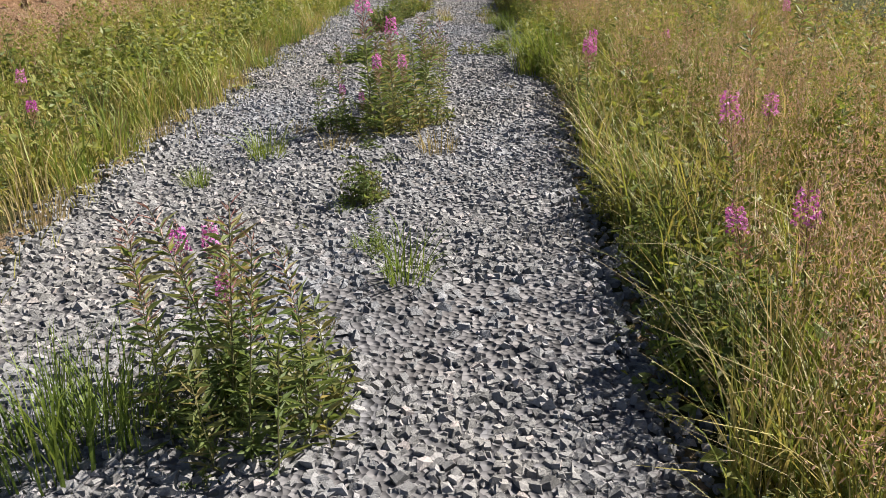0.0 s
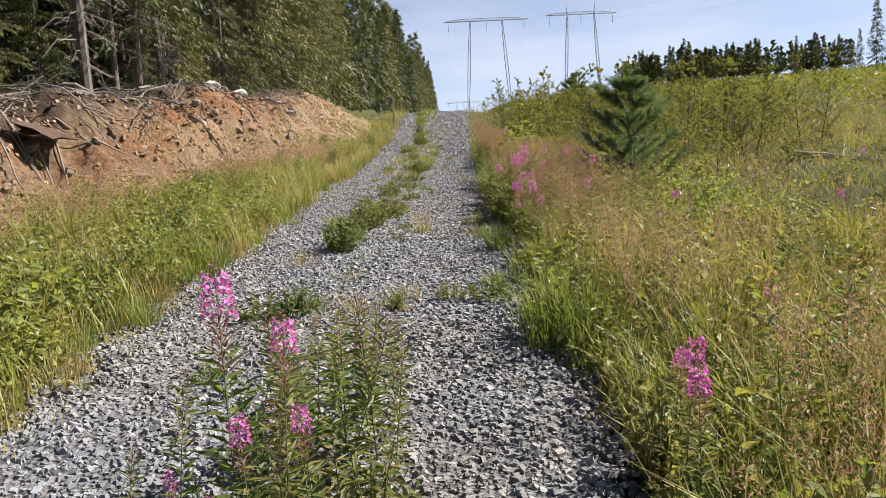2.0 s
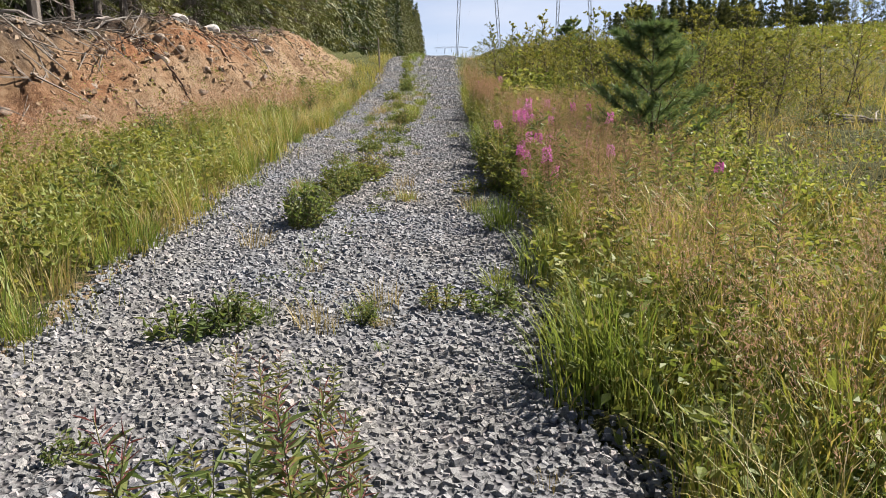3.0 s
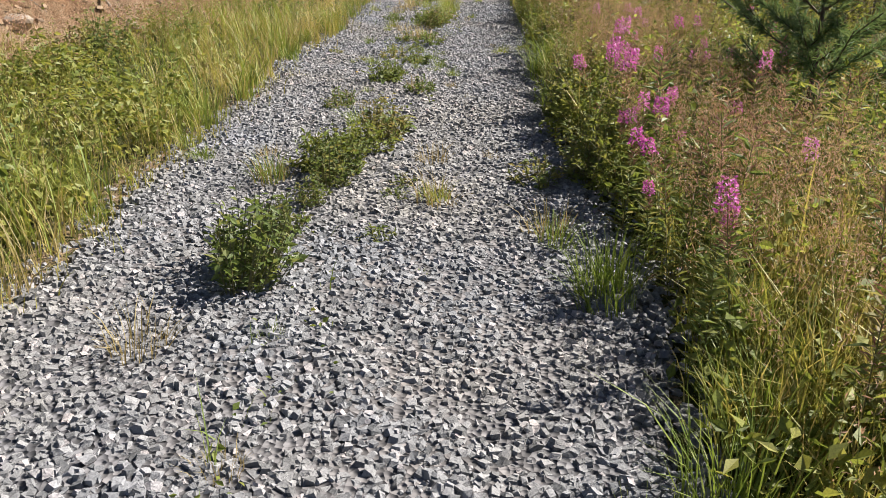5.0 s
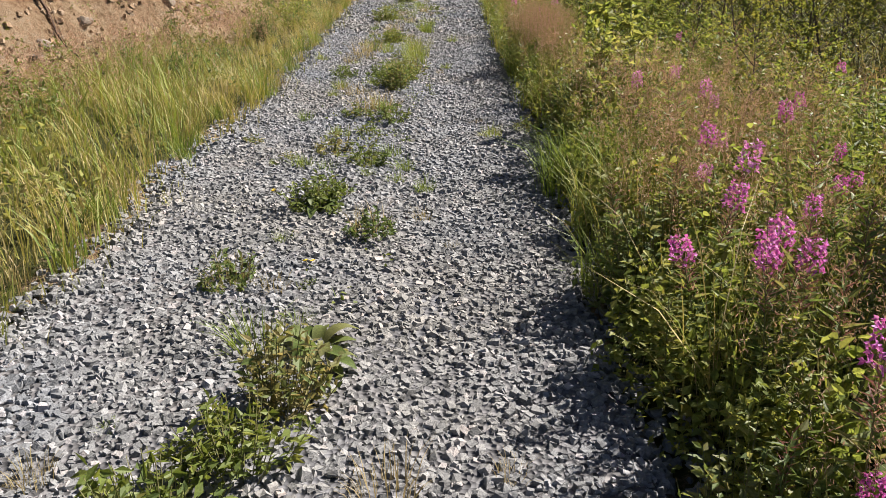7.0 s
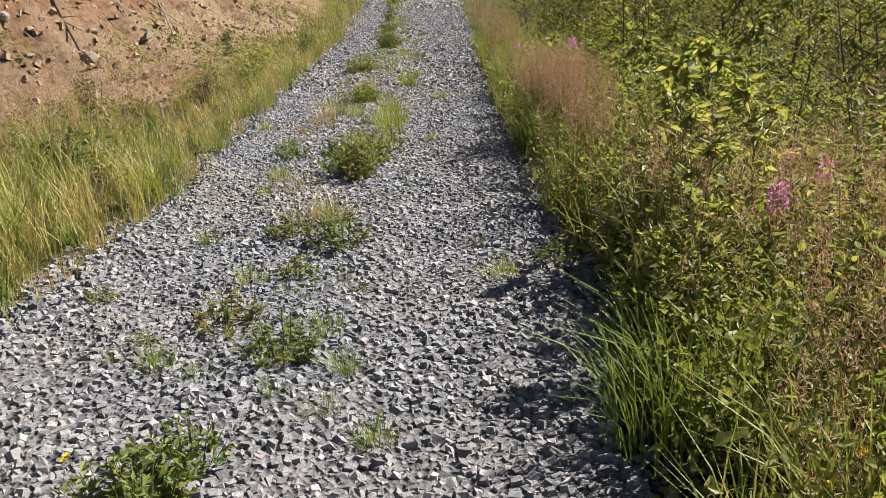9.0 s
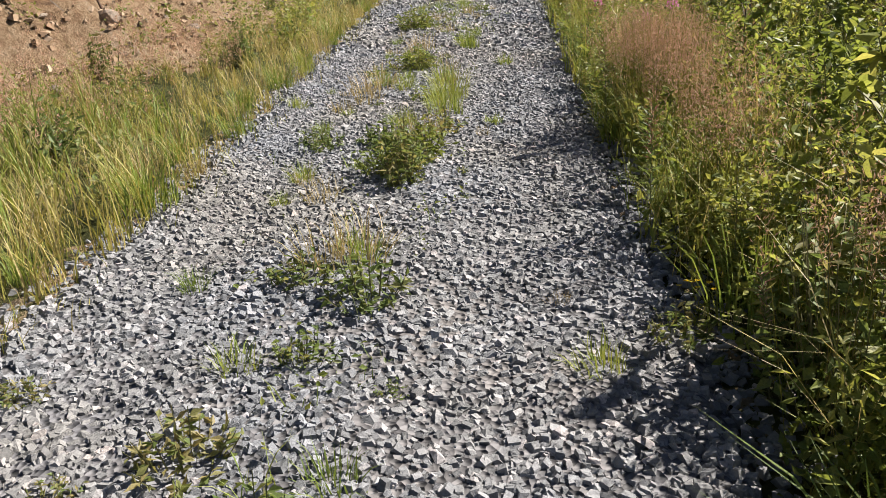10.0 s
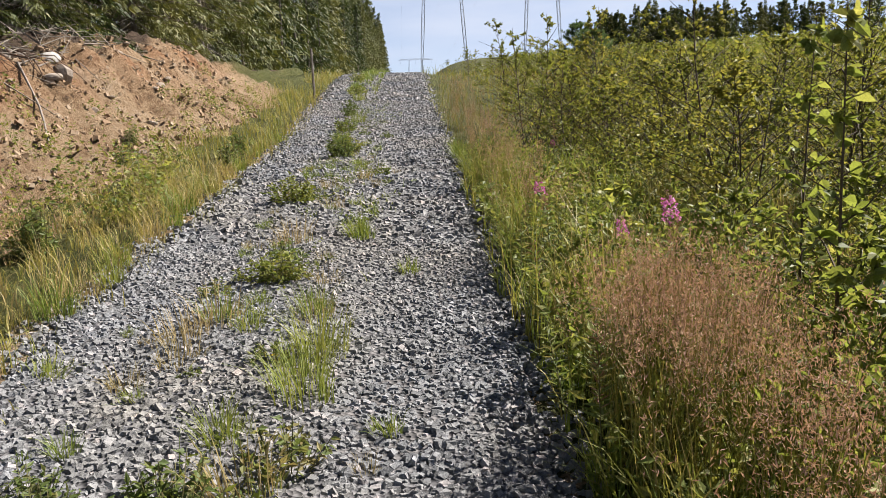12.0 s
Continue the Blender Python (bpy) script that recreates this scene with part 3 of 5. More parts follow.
# ---- plants ----
def fireweed(flowers, stems=1, tall=0.95, pods=True):
    """Rosebay willowherb: reddish stem, narrow leaves in a spiral, a pink spike."""
    root = thing("willowherb", "tall willowherb with a pink flower spike" if flowers else "leafy willowherb gone to reddish seed pods", "wildflower", "willowherbs by the road")
    st, lf, fl, pd = Geo(), Geo(), Geo(), Geo()
    for k in range(stems):
        h = tall
        lean = rng.normal(0, 0.10, 2)
        b = rng.normal(0, 0.05 if stems > 1 else 0.0, 2)
        q = np.linspace(0, 1, 6)
        pts = np.stack([b[0] + lean[0] * h * q ** 1.5, b[1] + lean[1] * h * q ** 1.5, h * q], 1)
        bent_rod(st, pts, 0.0045, 0.0015, 4)
        at = lambda s: np.stack([np.interp(s, q, pts[:, c]) for c in range(3)], -1)
        n = 56
        s = np.linspace(0.06, 0.72 if flowers else 0.9, n)
        ang = np.arange(n) * 2.4 + rng.normal(0, 0.2, n)
        ax = np.stack([np.cos(ang), np.sin(ang), rng.uniform(0.1, 0.75, n)], 1)
        leaves(lf, at(s), ax, rng.uniform(0.09, 0.16, n) * (1.1 - 0.45 * s), rng.uniform(0.015, 0.026, n), 0.3)
        if flowers:
            m = 40
            s = np.linspace(0.82, 0.95, m)
            ang = np.arange(m) * 2.4
            out = np.stack([np.cos(ang), np.sin(ang), np.full(m, 0.15)], 1) * (0.030 * (1.25 - s))[:, None] * 4.4
            c = at(s) + out * 0.8
            for turn in range(4):
                ax = unit(out) * 0.35 + rng.normal(0, 0.8, (m, 3))
                leaves(fl, c, ax, rng.uniform(0.014, 0.022, m), rng.uniform(0.012, 0.018, m), 0.1)
            m = 26
            s = np.linspace(0.92, 1.0, m)
            ang = np.arange(m) * 2.4
            leaves(pd, at(s), np.stack([np.cos(ang), np.sin(ang), np.full(m, 0.4)], 1), rng.uniform(0.012, 0.022, m), np.full(m, 0.006), 0.4)
        if pods:
            m = 34
            s = np.linspace(0.55 if not flowers else 0.64, 0.98 if not flowers else 0.82, m)
            ang = np.arange(m) * 2.4
            leaves(pd, at(s), np.stack([np.cos(ang), np.sin(ang), rng.uniform(0.5, 1.1, m)], 1), rng.uniform(0.05, 0.085, m), np.full(m, 0.005), 0.5)
    part("stem", st, "stem", root)
    part("foliage", lf, "fire_leaf", root, kind="stuff")
    if fl.n:
        part("flower_spike", fl, "petal", root, "bright pink blossoms", kind="stuff")
    if pd.n:
        part("seed_pod_mass", pd, "pod", root, "thin reddish seed pods", kind="stuff")
    return root


def weed_clump(radius, height, count, leaf=0.06, material="weed", name="weed_clump", label="low leafy green weed growing out of the gravel", group="weeds on the road's middle strip"):
    """A low bushy weed: many stalks from one base, with broad toothed leaves."""
    root = thing(name, label, "weed", group)
    st, lf = Geo(), Geo()
    n = max(14, count // 9)
    ang, out = rng.uniform(0, 2 * np.pi, n), rng.uniform(0.1, 1, n) ** 0.7
    b = np.stack([np.cos(ang) * out * radius * 0.55, np.sin(ang) * out * radius * 0.55, np.zeros(n)], 1)
    tip = b + np.stack([np.cos(ang) * radius * 0.5 * out, np.sin(ang) * radius * 0.5 * out, height * (1.05 - 0.55 * out) * rng.uniform(0.7, 1.1, n)], 1)
    tubes(st, b, tip, 0.003, 0.0015, 3)
    who = rng.integers(0, n, count)
    s = rng.uniform(0.12, 1.0, count)[:, None]
    p = b[who] * (1 - s) + tip[who] * s
    ax = rng.normal(0, 1, (count, 3)) * [1, 1, 0.45] + [0, 0, 0.25]
    leaves(lf, p, ax, rng.uniform(0.6, 1.2, count) * leaf, rng.uniform(0.5, 0.85, count) * leaf * 0.62, 0.2)
    part("stalk_work", st, "stem", root, kind="stuff")
    part("foliage", lf, material, root, kind="stuff")
    return root


def grass_tuft(radius, height, count, material="lush", label="tuft of green grass standing in the gravel"):
    root = thing("grass_tuft", label, "grass", "grass tufts")
    g = Geo()
    ang, out = rng.uniform(0, 2 * np.pi, count), np.sqrt(rng.uniform(0, 1, count))
    b = np.stack([np.cos(ang) * out * radius, np.sin(ang) * out * radius, np.zeros(count)], 1)
    blades(g, b, ang + rng.normal(0, 0.5, count), height * rng.uniform(0.5, 1.1, count), rng.uniform(0.003, 0.007, count), rng.uniform(0.15, 0.9, count) * (0.4 + 0.6 * out), 3)
    part("grass_blade_mass", g, material, root, kind="stuff")
    return root


def rosette():
    """Broad-leaved dock: a ring of big leaves flat on the gravel, each a leaf of its own."""
    root = thing("dock_plant", "broad-leaved dock rosette lying on the gravel", "weed", "weeds on the road's middle strip")
    for k in range(9):
        g = Geo()
        a = k * 2.4 + rng.normal(0, 0.2)
        L, W = rng.uniform(0.16, 0.26), rng.uniform(0.06, 0.085)
        u, s = np.array([math.cos(a), math.sin(a), 0]), np.array([-math.sin(a), math.cos(a), 0])
        q = np.linspace(0, 1, 7)
        mid = u * (q * L)[:, None] + np.array([0, 0, 1]) * (0.075 * np.sin(q * 2.6) * (0.4 + 0.5 * (k % 3)) + 0.012)[:, None]
        w = (W * np.sin(np.pi * np.clip(q * 0.92 + 0.06, 0, 1)) ** 0.7 * 0.5)[:, None]
        lift = np.array([0, 0, 1]) * w * 0.35
        v = np.concatenate([mid - s * w + lift, mid, mid + s * w + lift])
        f = [[i + c * 7, i + 1 + c * 7, i + 8 + c * 7, i + 7 + c * 7] for i in range(6) for c in range(2)]
        g.add(v, np.array(f))
        part("leaf", g, "fire_leaf", root, smooth=True)
    return root


def sapling(name, label, height, limbs, count, leaf, material, spread=0.45, bark="twig", narrow=0.75):
    """A young broad-leaved tree: tapered stem, rising limbs, twigs, and many small leaves."""
    root = thing(name, label, "shrub", "young trees in the clearing")
    st, br, lf = Geo(), Geo(), Geo()
    q = np.linspace(0, 1, 7)
    sway = rng.normal(0, 0.06, 2)
    main = np.stack([sway[0] * np.sin(q * 3) * height, sway[1] * np.sin(q * 2.5) * height, q * height], 1)
    bent_rod(st, main, 0.004 + 0.004 * height, 0.002, 5)
    s = np.linspace(0.1, 0.94, limbs)
    ang = np.arange(limbs) * 2.4 + rng.normal(0, 0.3, limbs)
    a = np.stack([np.interp(s, q, main[:, c]) for c in range(3)], -1)
    L = height * spread * (1.08 - s) * rng.uniform(0.7, 1.15, limbs)
    d = unit(np.stack([np.cos(ang), np.sin(ang), rng.uniform(0.5, 1.1, limbs)], 1))
    m = a + d * (L * 0.55)[:, None]
    e = m + unit(d + [0, 0, -0.15]) * (L * 0.45)[:, None] + rng.normal(0, 0.03, (limbs, 3))
    tubes(br, a, m, 0.005, 0.0035, 3)
    tubes(br, m, e, 0.0035, 0.0015, 3)
    t = 3 * limbs
    who, k = rng.integers(0, limbs, t), rng.uniform(0.08, 1.0, t)[:, None]
    ta = np.where(k < 0.55, a[who] + (m - a)[who] * k / 0.55, m[who] + (e - m)[who] * (k - 0.55) / 0.45)
    tb = ta + unit(rng.normal(0, 1, (t, 3)) + d[who] + [0, 0, 0.3]) * (L[who] * rng.uniform(0.15, 0.4, t))[:, None]
    tubes(br, ta, tb, 0.002, 0.001, 3)
    who, k = rng.integers(0, t, count), rng.uniform(0.05, 1.0, count)[:, None]
    p = ta[who] * (1 - k) + tb[who] * k
    ax = rng.normal(0, 1, (count, 3)) * [1, 1, 0.6] + [0, 0, -0.1]
    leaves(lf, p, ax, leaf * rng.uniform(0.6, 1.25, count), leaf * narrow * rng.uniform(0.6, 1.1, count), 0.2, broad=0.07 < leaf < 0.2)
    part("trunk", st, bark, root)
    part("limb_work", br, bark, root, kind="stuff")
    part("crown", lf, material, root, kind="stuff")
    return root


def pine_sapling(height):
    root = thing("pine_sapling", "young blue-green pine with whorls of long needles", "tree")
    st, br, nd = Geo(), Geo(), Geo()
    q = np.linspace(0, 1, 6)
    bent_rod(st, np.stack([0.03 * np.sin(q * 3), 0 * q, q * height * 0.93], 1), 0.022, 0.006, 6)
    starts, ends = [[0, 0, height * 0.8]], [[0, 0, height]]
    for z, r, n in ((0.12, 0.46, 6), (0.32, 0.42, 6), (0.52, 0.34, 6), (0.70, 0.24, 5), (0.84, 0.13, 5)):
        for k in range(n):
            a = k * 2 * np.pi / n + rng.normal(0, 0.25) + z * 7
            s = np.array([0, 0, z * height])
            L = r * height * rng.uniform(0.75, 1.05)
            e = s + L * np.array([math.cos(a), math.sin(a), rng.uniform(0.55, 0.9)])
            starts.append(s + (e - s) * 0.12)
            ends.append(e)
            tubes(br, s, e, 0.008, 0.004, 4)
            for side in (-1, 1):
                s2 = s + (e - s) * rng.uniform(0.35, 0.6)
                e2 = s2 + 0.42 * L * np.array([math.cos(a + side * 0.8), math.sin(a + side * 0.8), 0.7])
                starts.append(s2)
                ends.append(e2)
                tubes(br, s2, e2, 0.005, 0.003, 4)
    starts, ends = np.array(starts, float), np.array(ends, float)
    n = 12000
    who, k = rng.integers(0, len(starts), n), rng.uniform(0, 1, n)[:, None]
    p = starts[who] * (1 - k) + ends[who] * k
    ax = unit(ends - starts)[who] * 0.9 + rng.normal(0, 0.55, (n, 3))
    leaves(nd, p, ax, rng.uniform(0.07, 0.12, n), np.full(n, 0.009), 0.0)
    part("trunk", st, "twig", root)
    part("limb_work", br, "twig", root, kind="stuff")
    part("crown", nd, "pine_needle", root, kind="stuff")
    return root


def spruce(height, low, rings, per, slivers, bare=0.0, fat=1.0):
    """A spruce: tapered trunk, drooping limbs in rings, flat sprays of needles, bare dead limbs below the crown."""
    root = thing("spruce_tree", "tall dark green spruce at the forest edge", "tree", "forest trees")
    tr, br, nd = Geo(), Geo(), Geo()
    q = np.linspace(0, 1, 9)
    R = 0.0058 * height + 0.01
    bent_rod(tr, np.stack([0.1 * np.sin(q * 2), 0.08 * np.sin(q * 3), q * height - 0.15], 1), R, 0.015, 8)
    z = np.repeat(np.linspace(low, 0.985, rings), per)
    n = len(z)
    z = np.clip(z + rng.normal(0, 0.5 / rings, n) * (1 - low), low * 0.8, 0.99)
    ang = rng.uniform(0, 2 * np.pi, n)
    top = (1 - (z - low) / (1 - low))
    L = height * 0.16 * (0.06 + 0.94 * top ** 0.85) * rng.uniform(0.7, 1.12, n)
    d = np.stack([np.cos(ang), np.sin(ang), 0.28 - 0.55 * top], 1)
    a = np.stack([0 * z, 0 * z, z * height], 1)
    e = a + d * L[:, None]
    if fat == 1.0:
        tubes(br, a, e, 0.018, 0.005, 3)
    else:
        tubes(br, a[::6], e[::6], 0.03, 0.01, 3)
    m = n * slivers
    who, k = np.repeat(np.arange(n), slivers), rng.uniform(0.08, 1.0, m)[:, None] ** 0.75
    p = a[who] * (1 - k) + e[who] * k - np.array([0, 0, 1]) * (L[who, None] * 0.16 * k ** 2)
    side = np.where(rng.random(m) < 0.5, -1, 1)[:, None]
    cross = np.stack([-np.sin(ang), np.cos(ang), 0 * ang], 1)[who] * side
    p = p + cross * rng.uniform(0, 0.16, (m, 1)) * L[who, None] * (1.1 - 0.8 * k)
    ax = cross * rng.uniform(0.1, 0.9, (m, 1)) + d[who] * 0.7 + np.stack([0 * k[:, 0], 0 * k[:, 0], -rng.uniform(0.1, 1.3, m)], 1)
    size = fat * rng.uniform(0.13, 0.30, m) * (0.6 + 0.4 * top[who])
    sprays(nd, p + rng.normal(0, 0.05 * fat, (m, 3)), ax + rng.normal(0, 0.35, (m, 3)), size, size * rng.uniform(0.2, 0.4, m))
    if bare:
        n = int(bare)
        zz, an = rng.uniform(0.03, low + 0.12, n) * height, rng.uniform(0, 2 * np.pi, n)
        a2 = np.stack([0 * zz, 0 * zz, zz], 1)
        Lb = rng.uniform(0.4, 1.3, n)
        m2 = a2 + np.stack([np.cos(an), np.sin(an), rng.uniform(-0.6, -0.05, n)], 1) * (Lb * 0.6)[:, None]
        e2 = m2 + np.stack([np.cos(an), np.sin(an), rng.uniform(-1.1, -0.3, n)], 1) * (Lb * 0.4)[:, None]
        db = Geo()
        tubes(db, a2, m2, 0.014, 0.009, 3)
        tubes(db, m2, e2, 0.009, 0.003, 3)
        for _ in range(2):
            k = rng.uniform(0.3, 1, n)[:, None]
            t0 = a2 * (1 - k) + m2 * k
            tubes(db, t0, t0 + np.stack([rng.normal(0, .3, n), rng.normal(0, .3, n), -rng.uniform(0.1, 0.5, n)], 1), 0.006, 0.002, 3)
        part("dead_branch_work", db, "grey_wood", root, "bare grey dead branches", kind="stuff")
    part("trunk", tr, "spruce_bark", root)
    part("limb_work", br, "twig", root, kind="stuff")
    part("crown", nd, "needle", root, kind="stuff")
    return root


def pine_tree(height, crown_from=0.55):
    root = thing("pine_tree", "slender pine with a long bare trunk", "tree", "forest trees")
    tr, br, nd = Geo(), Geo(), Geo()
    q = np.linspace(0, 1, 9)
    bent_rod(tr, np.stack([0.15 * np.sin(q * 2.2), 0.12 * np.sin(q * 3.1), q * height - 0.15], 1), 0.0058 * height, 0.03, 8)
    n = 46
    z, ang = rng.uniform(crown_from, 0.99, n), rng.uniform(0, 2 * np.pi, n)
    a = np.stack([0 * z, 0 * z, z * height], 1)
    L = height * 0.15 * (1.12 - z) * 2.2 * rng.uniform(0.6, 1.1, n)
    e = a + np.stack([np.cos(ang), np.sin(ang), rng.uniform(0.1, 0.6, n)], 1) * L[:, None]
    tubes(br, a, e, 0.035, 0.012, 3)
    m = n * 60
    who, k = np.repeat(np.arange(n), 60), rng.uniform(0.35, 1.05, m)[:, None]
    p = a[who] * (1 - k) + e[who] * k + rng.normal(0, 0.16, (m, 3))
    leaves(nd, p, rng.normal(0, 1, (m, 3)) + [0, 0, 0.6], rng.uniform(0.18, 0.36, m), rng.uniform(0.05, 0.10, m), 0.2)
    k = 26
    zz, an = rng.uniform(0.08, crown_from, k) * height, rng.uniform(0, 2 * np.pi, k)
    a2 = np.stack([0 * zz, 0 * zz, zz], 1)
    tubes(br, a2, a2 + np.stack([np.cos(an), np.sin(an), rng.uniform(-0.3, 0.1, k)], 1) * rng.uniform(0.3, 1.1, k)[:, None], 0.012, 0.004, 3)
    part("trunk", tr, "pine_bark", root)
    part("limb_work", br, "grey_wood", root, kind="stuff")
    part("crown", nd, "pine_needle", root, kind="stuff")
    return root


# ---- stone, wood ----
def lump(size, material, name, label, category, group="", rough=0.22):
    """An angular weathered boulder."""
    bm = bmesh.new()
    bmesh.ops.create_icosphere(bm, subdivisions=2, radius=1.0)
    cuts = unit(rng.normal(0, 1, (9, 3)))
    keep = rng.uniform(0.55, 0.95, 9)
    for v in bm.verts:
        p = np.array(v.co)
        for c, k in zip(cuts, keep):
            over = p @ c - k
            if over > 0:
                p = p - c * over * 0.9
        v.co = Vector(p * np.array(size) * (1 + rng.normal(0, rough * 0.15)))
    me = bpy.data.meshes.new(name)
    bm.to_mesh(me)
    bm.free()
    me.materials.append(M[material])
    ob = new(name, me)
    return tagged(ob, label, category, group)


def stick(name, label, category, points, r0, r1, material="grey_wood", twigs=0, group=""):
    """A fallen branch or log, with side twigs where it has them."""
    p = np.asarray(points, float)
    g = Geo()
    bent_rod(g, p, r0, r1, 7)
    root = thing(name, label, category, group)
    part("bole", g, material, root)
    if twigs:
        t = Geo()
        k = rng.uniform(0.2, 0.95, twigs)
        q = np.linspace(0, 1, len(p))
        a = np.stack([np.interp(k, q, p[:, c]) for c in range(3)], -1)
        along = unit(p[-1] - p[0])
        e = a + (along * 0.5 + rng.normal(0, 0.6, (twigs, 3)) + [0, 0, 0.2]) * rng.uniform(0.1, 0.45, twigs)[:, None]
        tubes(t, a, e, r1 * 0.7, r1 * 0.25, 4)
        part("twig_work", t, material, root, kind="stuff")
    return root


# ---- things: the middle strip and the road's edges ----
tufts = [grass_tuft(0.10, 0.24, 90), grass_tuft(0.14, 0.34, 130), grass_tuft(0.08, 0.16, 80), grass_tuft(0.12, 0.24, 60, "straw", "thin tuft of yellowing grass in the gravel")]
clumps = [weed_clump(0.21, 0.44, 460, 0.055, "fire_leaf"), weed_clump(0.30, 0.32, 560, 0.058), weed_clump(0.16, 0.22, 220, 0.045, "fire_leaf"), weed_clump(0.13, 0.38, 260, 0.05, "fire_leaf")]
flowering = [fireweed(True), fireweed(True, tall=0.82), fireweed(True, tall=1.05)]
leafy = [fireweed(False, tall=0.9), fireweed(False, tall=0.7, pods=False)]
docks = [rosette()]

plant_all([clumps[0]], [(-1.06, 11.05, 1.15), (-1.12, 11.3, 1.0), (-1.02, 11.65, 0.75), (-0.97, 12.15, 0.6), (-0.92, 12.5, 0.8), (-0.88, 12.75, 0.95), (-0.72, 13.6, 1.0), (-0.66, 19.95, 1.0), (-1.08, 31.0, 1.2), (-1.39, 38.0, 1.2)])
plant_all([clumps[1]], [(-0.99, 12.9, 1.0), (-0.80, 13.25, 0.9), (-0.94, 15.9, 0.8), (-0.62, 20.5, 0.9), (-0.75, 20.15, 0.8), (-0.97, 23.8, 0.9), (-1.28, 27.0, 1.1), (-1.05, 31.6, 1.1), (-1.3, 35.0, 1.1),
                        (-1.6, 44.0, 1.2), (-1.9, 50.0, 1.3)])
plant_all([clumps[3]], [(-0.47, 3.95, 0.95), (-0.42, 4.02, 0.8), (-1.0, 8.7, 0.8), (0.5, 9.0, 0.7), (-0.3, 8.7, 0.6)] + [(x, y, float(rng.uniform(0.9, 1.7))) for x, y in zip(*scatter(34, -4.6, -2.6, 1.5, 34))] + [(x, y, float(rng.uniform(0.8, 1.5))) for x, y in zip(*scatter(30, 0.95, 2.6, 1.0, 11))])
plant_all([clumps[2]], [(-1.21, 14.75), (-0.54, 15.4), (-0.88, 16.15), (-1.01, 17.25, 1.1), (-0.94, 18.5), (-0.63, 18.35, 1.2), (-1.05, 8.6, 1.2), (-1.24, 8.5, 1.3), (-0.78, 17.85), (-0.69, 16.9),
                        (-1.35, 17.1, 0.5), (0.39, 8.85), (0.10, 9.0), (-0.97, 24.4), (-0.85, 23.8), (-0.5, 21.1, 1.2), (-0.82, 20.8, 1.3), (0.42, 12.7, 1.2), (-1.75, 17.6, 0.6), (0.62, 18.0)])
plant_all([tufts[0]], [(-1.21, 4.85, 1.2), (-0.15, 3.0), (-0.35, 8.8), (-1.32, 12.6, 1.1), (-0.93, 14.05), (-0.69, 16.86, 0.7), (-0.41, 16.8, 0.7), (-0.47, 25.25, 1.1), (0.43, 11.65), (-0.46, 16.45, 0.6),
                       (-1.18, 22.95), (-0.67, 16.6, 0.5), (0.47, 9.4), (-1.5, 4.3, 0.8)])
plant_all([tufts[1]], [(-1.06, 1.75, 1.3), (-0.95, 1.85, 1.1), (-1.3, 1.6, 1.0), (0.62, 11.1, 1.1), (0.60, 10.95, 1.0), (-0.51, 21.75, 1.1), (-0.48, 22.3, 1.1), (-0.55, 22.05, 0.9), (0.74, 7.85, 1.5), (0.95, 7.9, 1.8), (0.85, 8.1, 1.7),
                       (0.72, 16.2, 1.5), (0.85, 16.5, 1.7), (0.95, 16.2, 1.8), (0.78, 9.6, 1.4), (-0.6, 23.0, 0.9), (0.75, 14.7, 1.3), (-1.4, 42.0, 1.3), (-1.1, 36.5, 1.2), (-1.2, 33.0, 1.1)])
plant_all([tufts[2]], [(-0.34, 3.3), (-0.9, 8.8), (-1.03, 17.8), (-0.54, 17.15), (-0.44, 25.15, 1.6), (-0.24, 12.35), (-1.19, 16.85), (0.3, 17.8), (-1.83, 22.1), (-1.9, 13.0), (-0.72, 18.8, 1.4), (0.0, 24.0), (-0.1, 21.4, 0.8)])
plant_all([tufts[3]], [(-1.30, 12.6), (-1.21, 14.75), (-0.56, 15.45), (-0.24, 12.3), (-0.72, 18.8, 1.3), (-0.9, 18.7), (-1.32, 10.45), (-0.78, 5.0), (-0.1, 5.0), (-1.18, 22.9, 1.3), (-1.3, 22.6, 1.2), (-0.55, 8.6), (-0.3, 13.1),
                       (-0.25, 9.0), (-0.62, 20.9, 1.2), (-1.0, 25.0, 1.3), (0.4, 11.8)])
rim = [(float(right_edge(y)) + rng.uniform(0.22, 0.5), float(y), rng.uniform(0.9, 1.6)) for y in np.arange(0.8, 32, 0.5) + rng.normal(0, 0.15, 63)]
plant_all([tufts[1], tufts[0]], [r for r in rim if not 11.2 < r[1] < 15.6])
rim = [(float(left_edge(y)) - rng.uniform(0.0, 0.35), float(y), rng.uniform(0.8, 1.4)) for y in np.arange(2.0, 34, 0.6) + rng.normal(0, 0.2, 54)]
plant_all([tufts[3], tufts[0], tufts[1]], rim)
sprouts = [(x, y, float(rng.uniform(0.3, 0.65))) for x, y in zip(*scatter(80, -1.5, -0.15, 1.5, 32))] + [(x, y, float(rng.uniform(0.25, 0.5))) for x, y in zip(*scatter(26, -2.0, 0.5, 1.5, 30))]
sprouts += [(x, y, float(rng.uniform(0.5, 1.0))) for x, y in zip(*scatter(70, -1.45, -0.35, 19.5, 36))]
plant_all([tufts[2], tufts[3], clumps[2], tufts[0]], sprouts)
plant_all(docks, [(-0.66, 14.05, 1.0), (-0.60, 13.9, 0.8), (-0.94, 15.85, 0.9)])
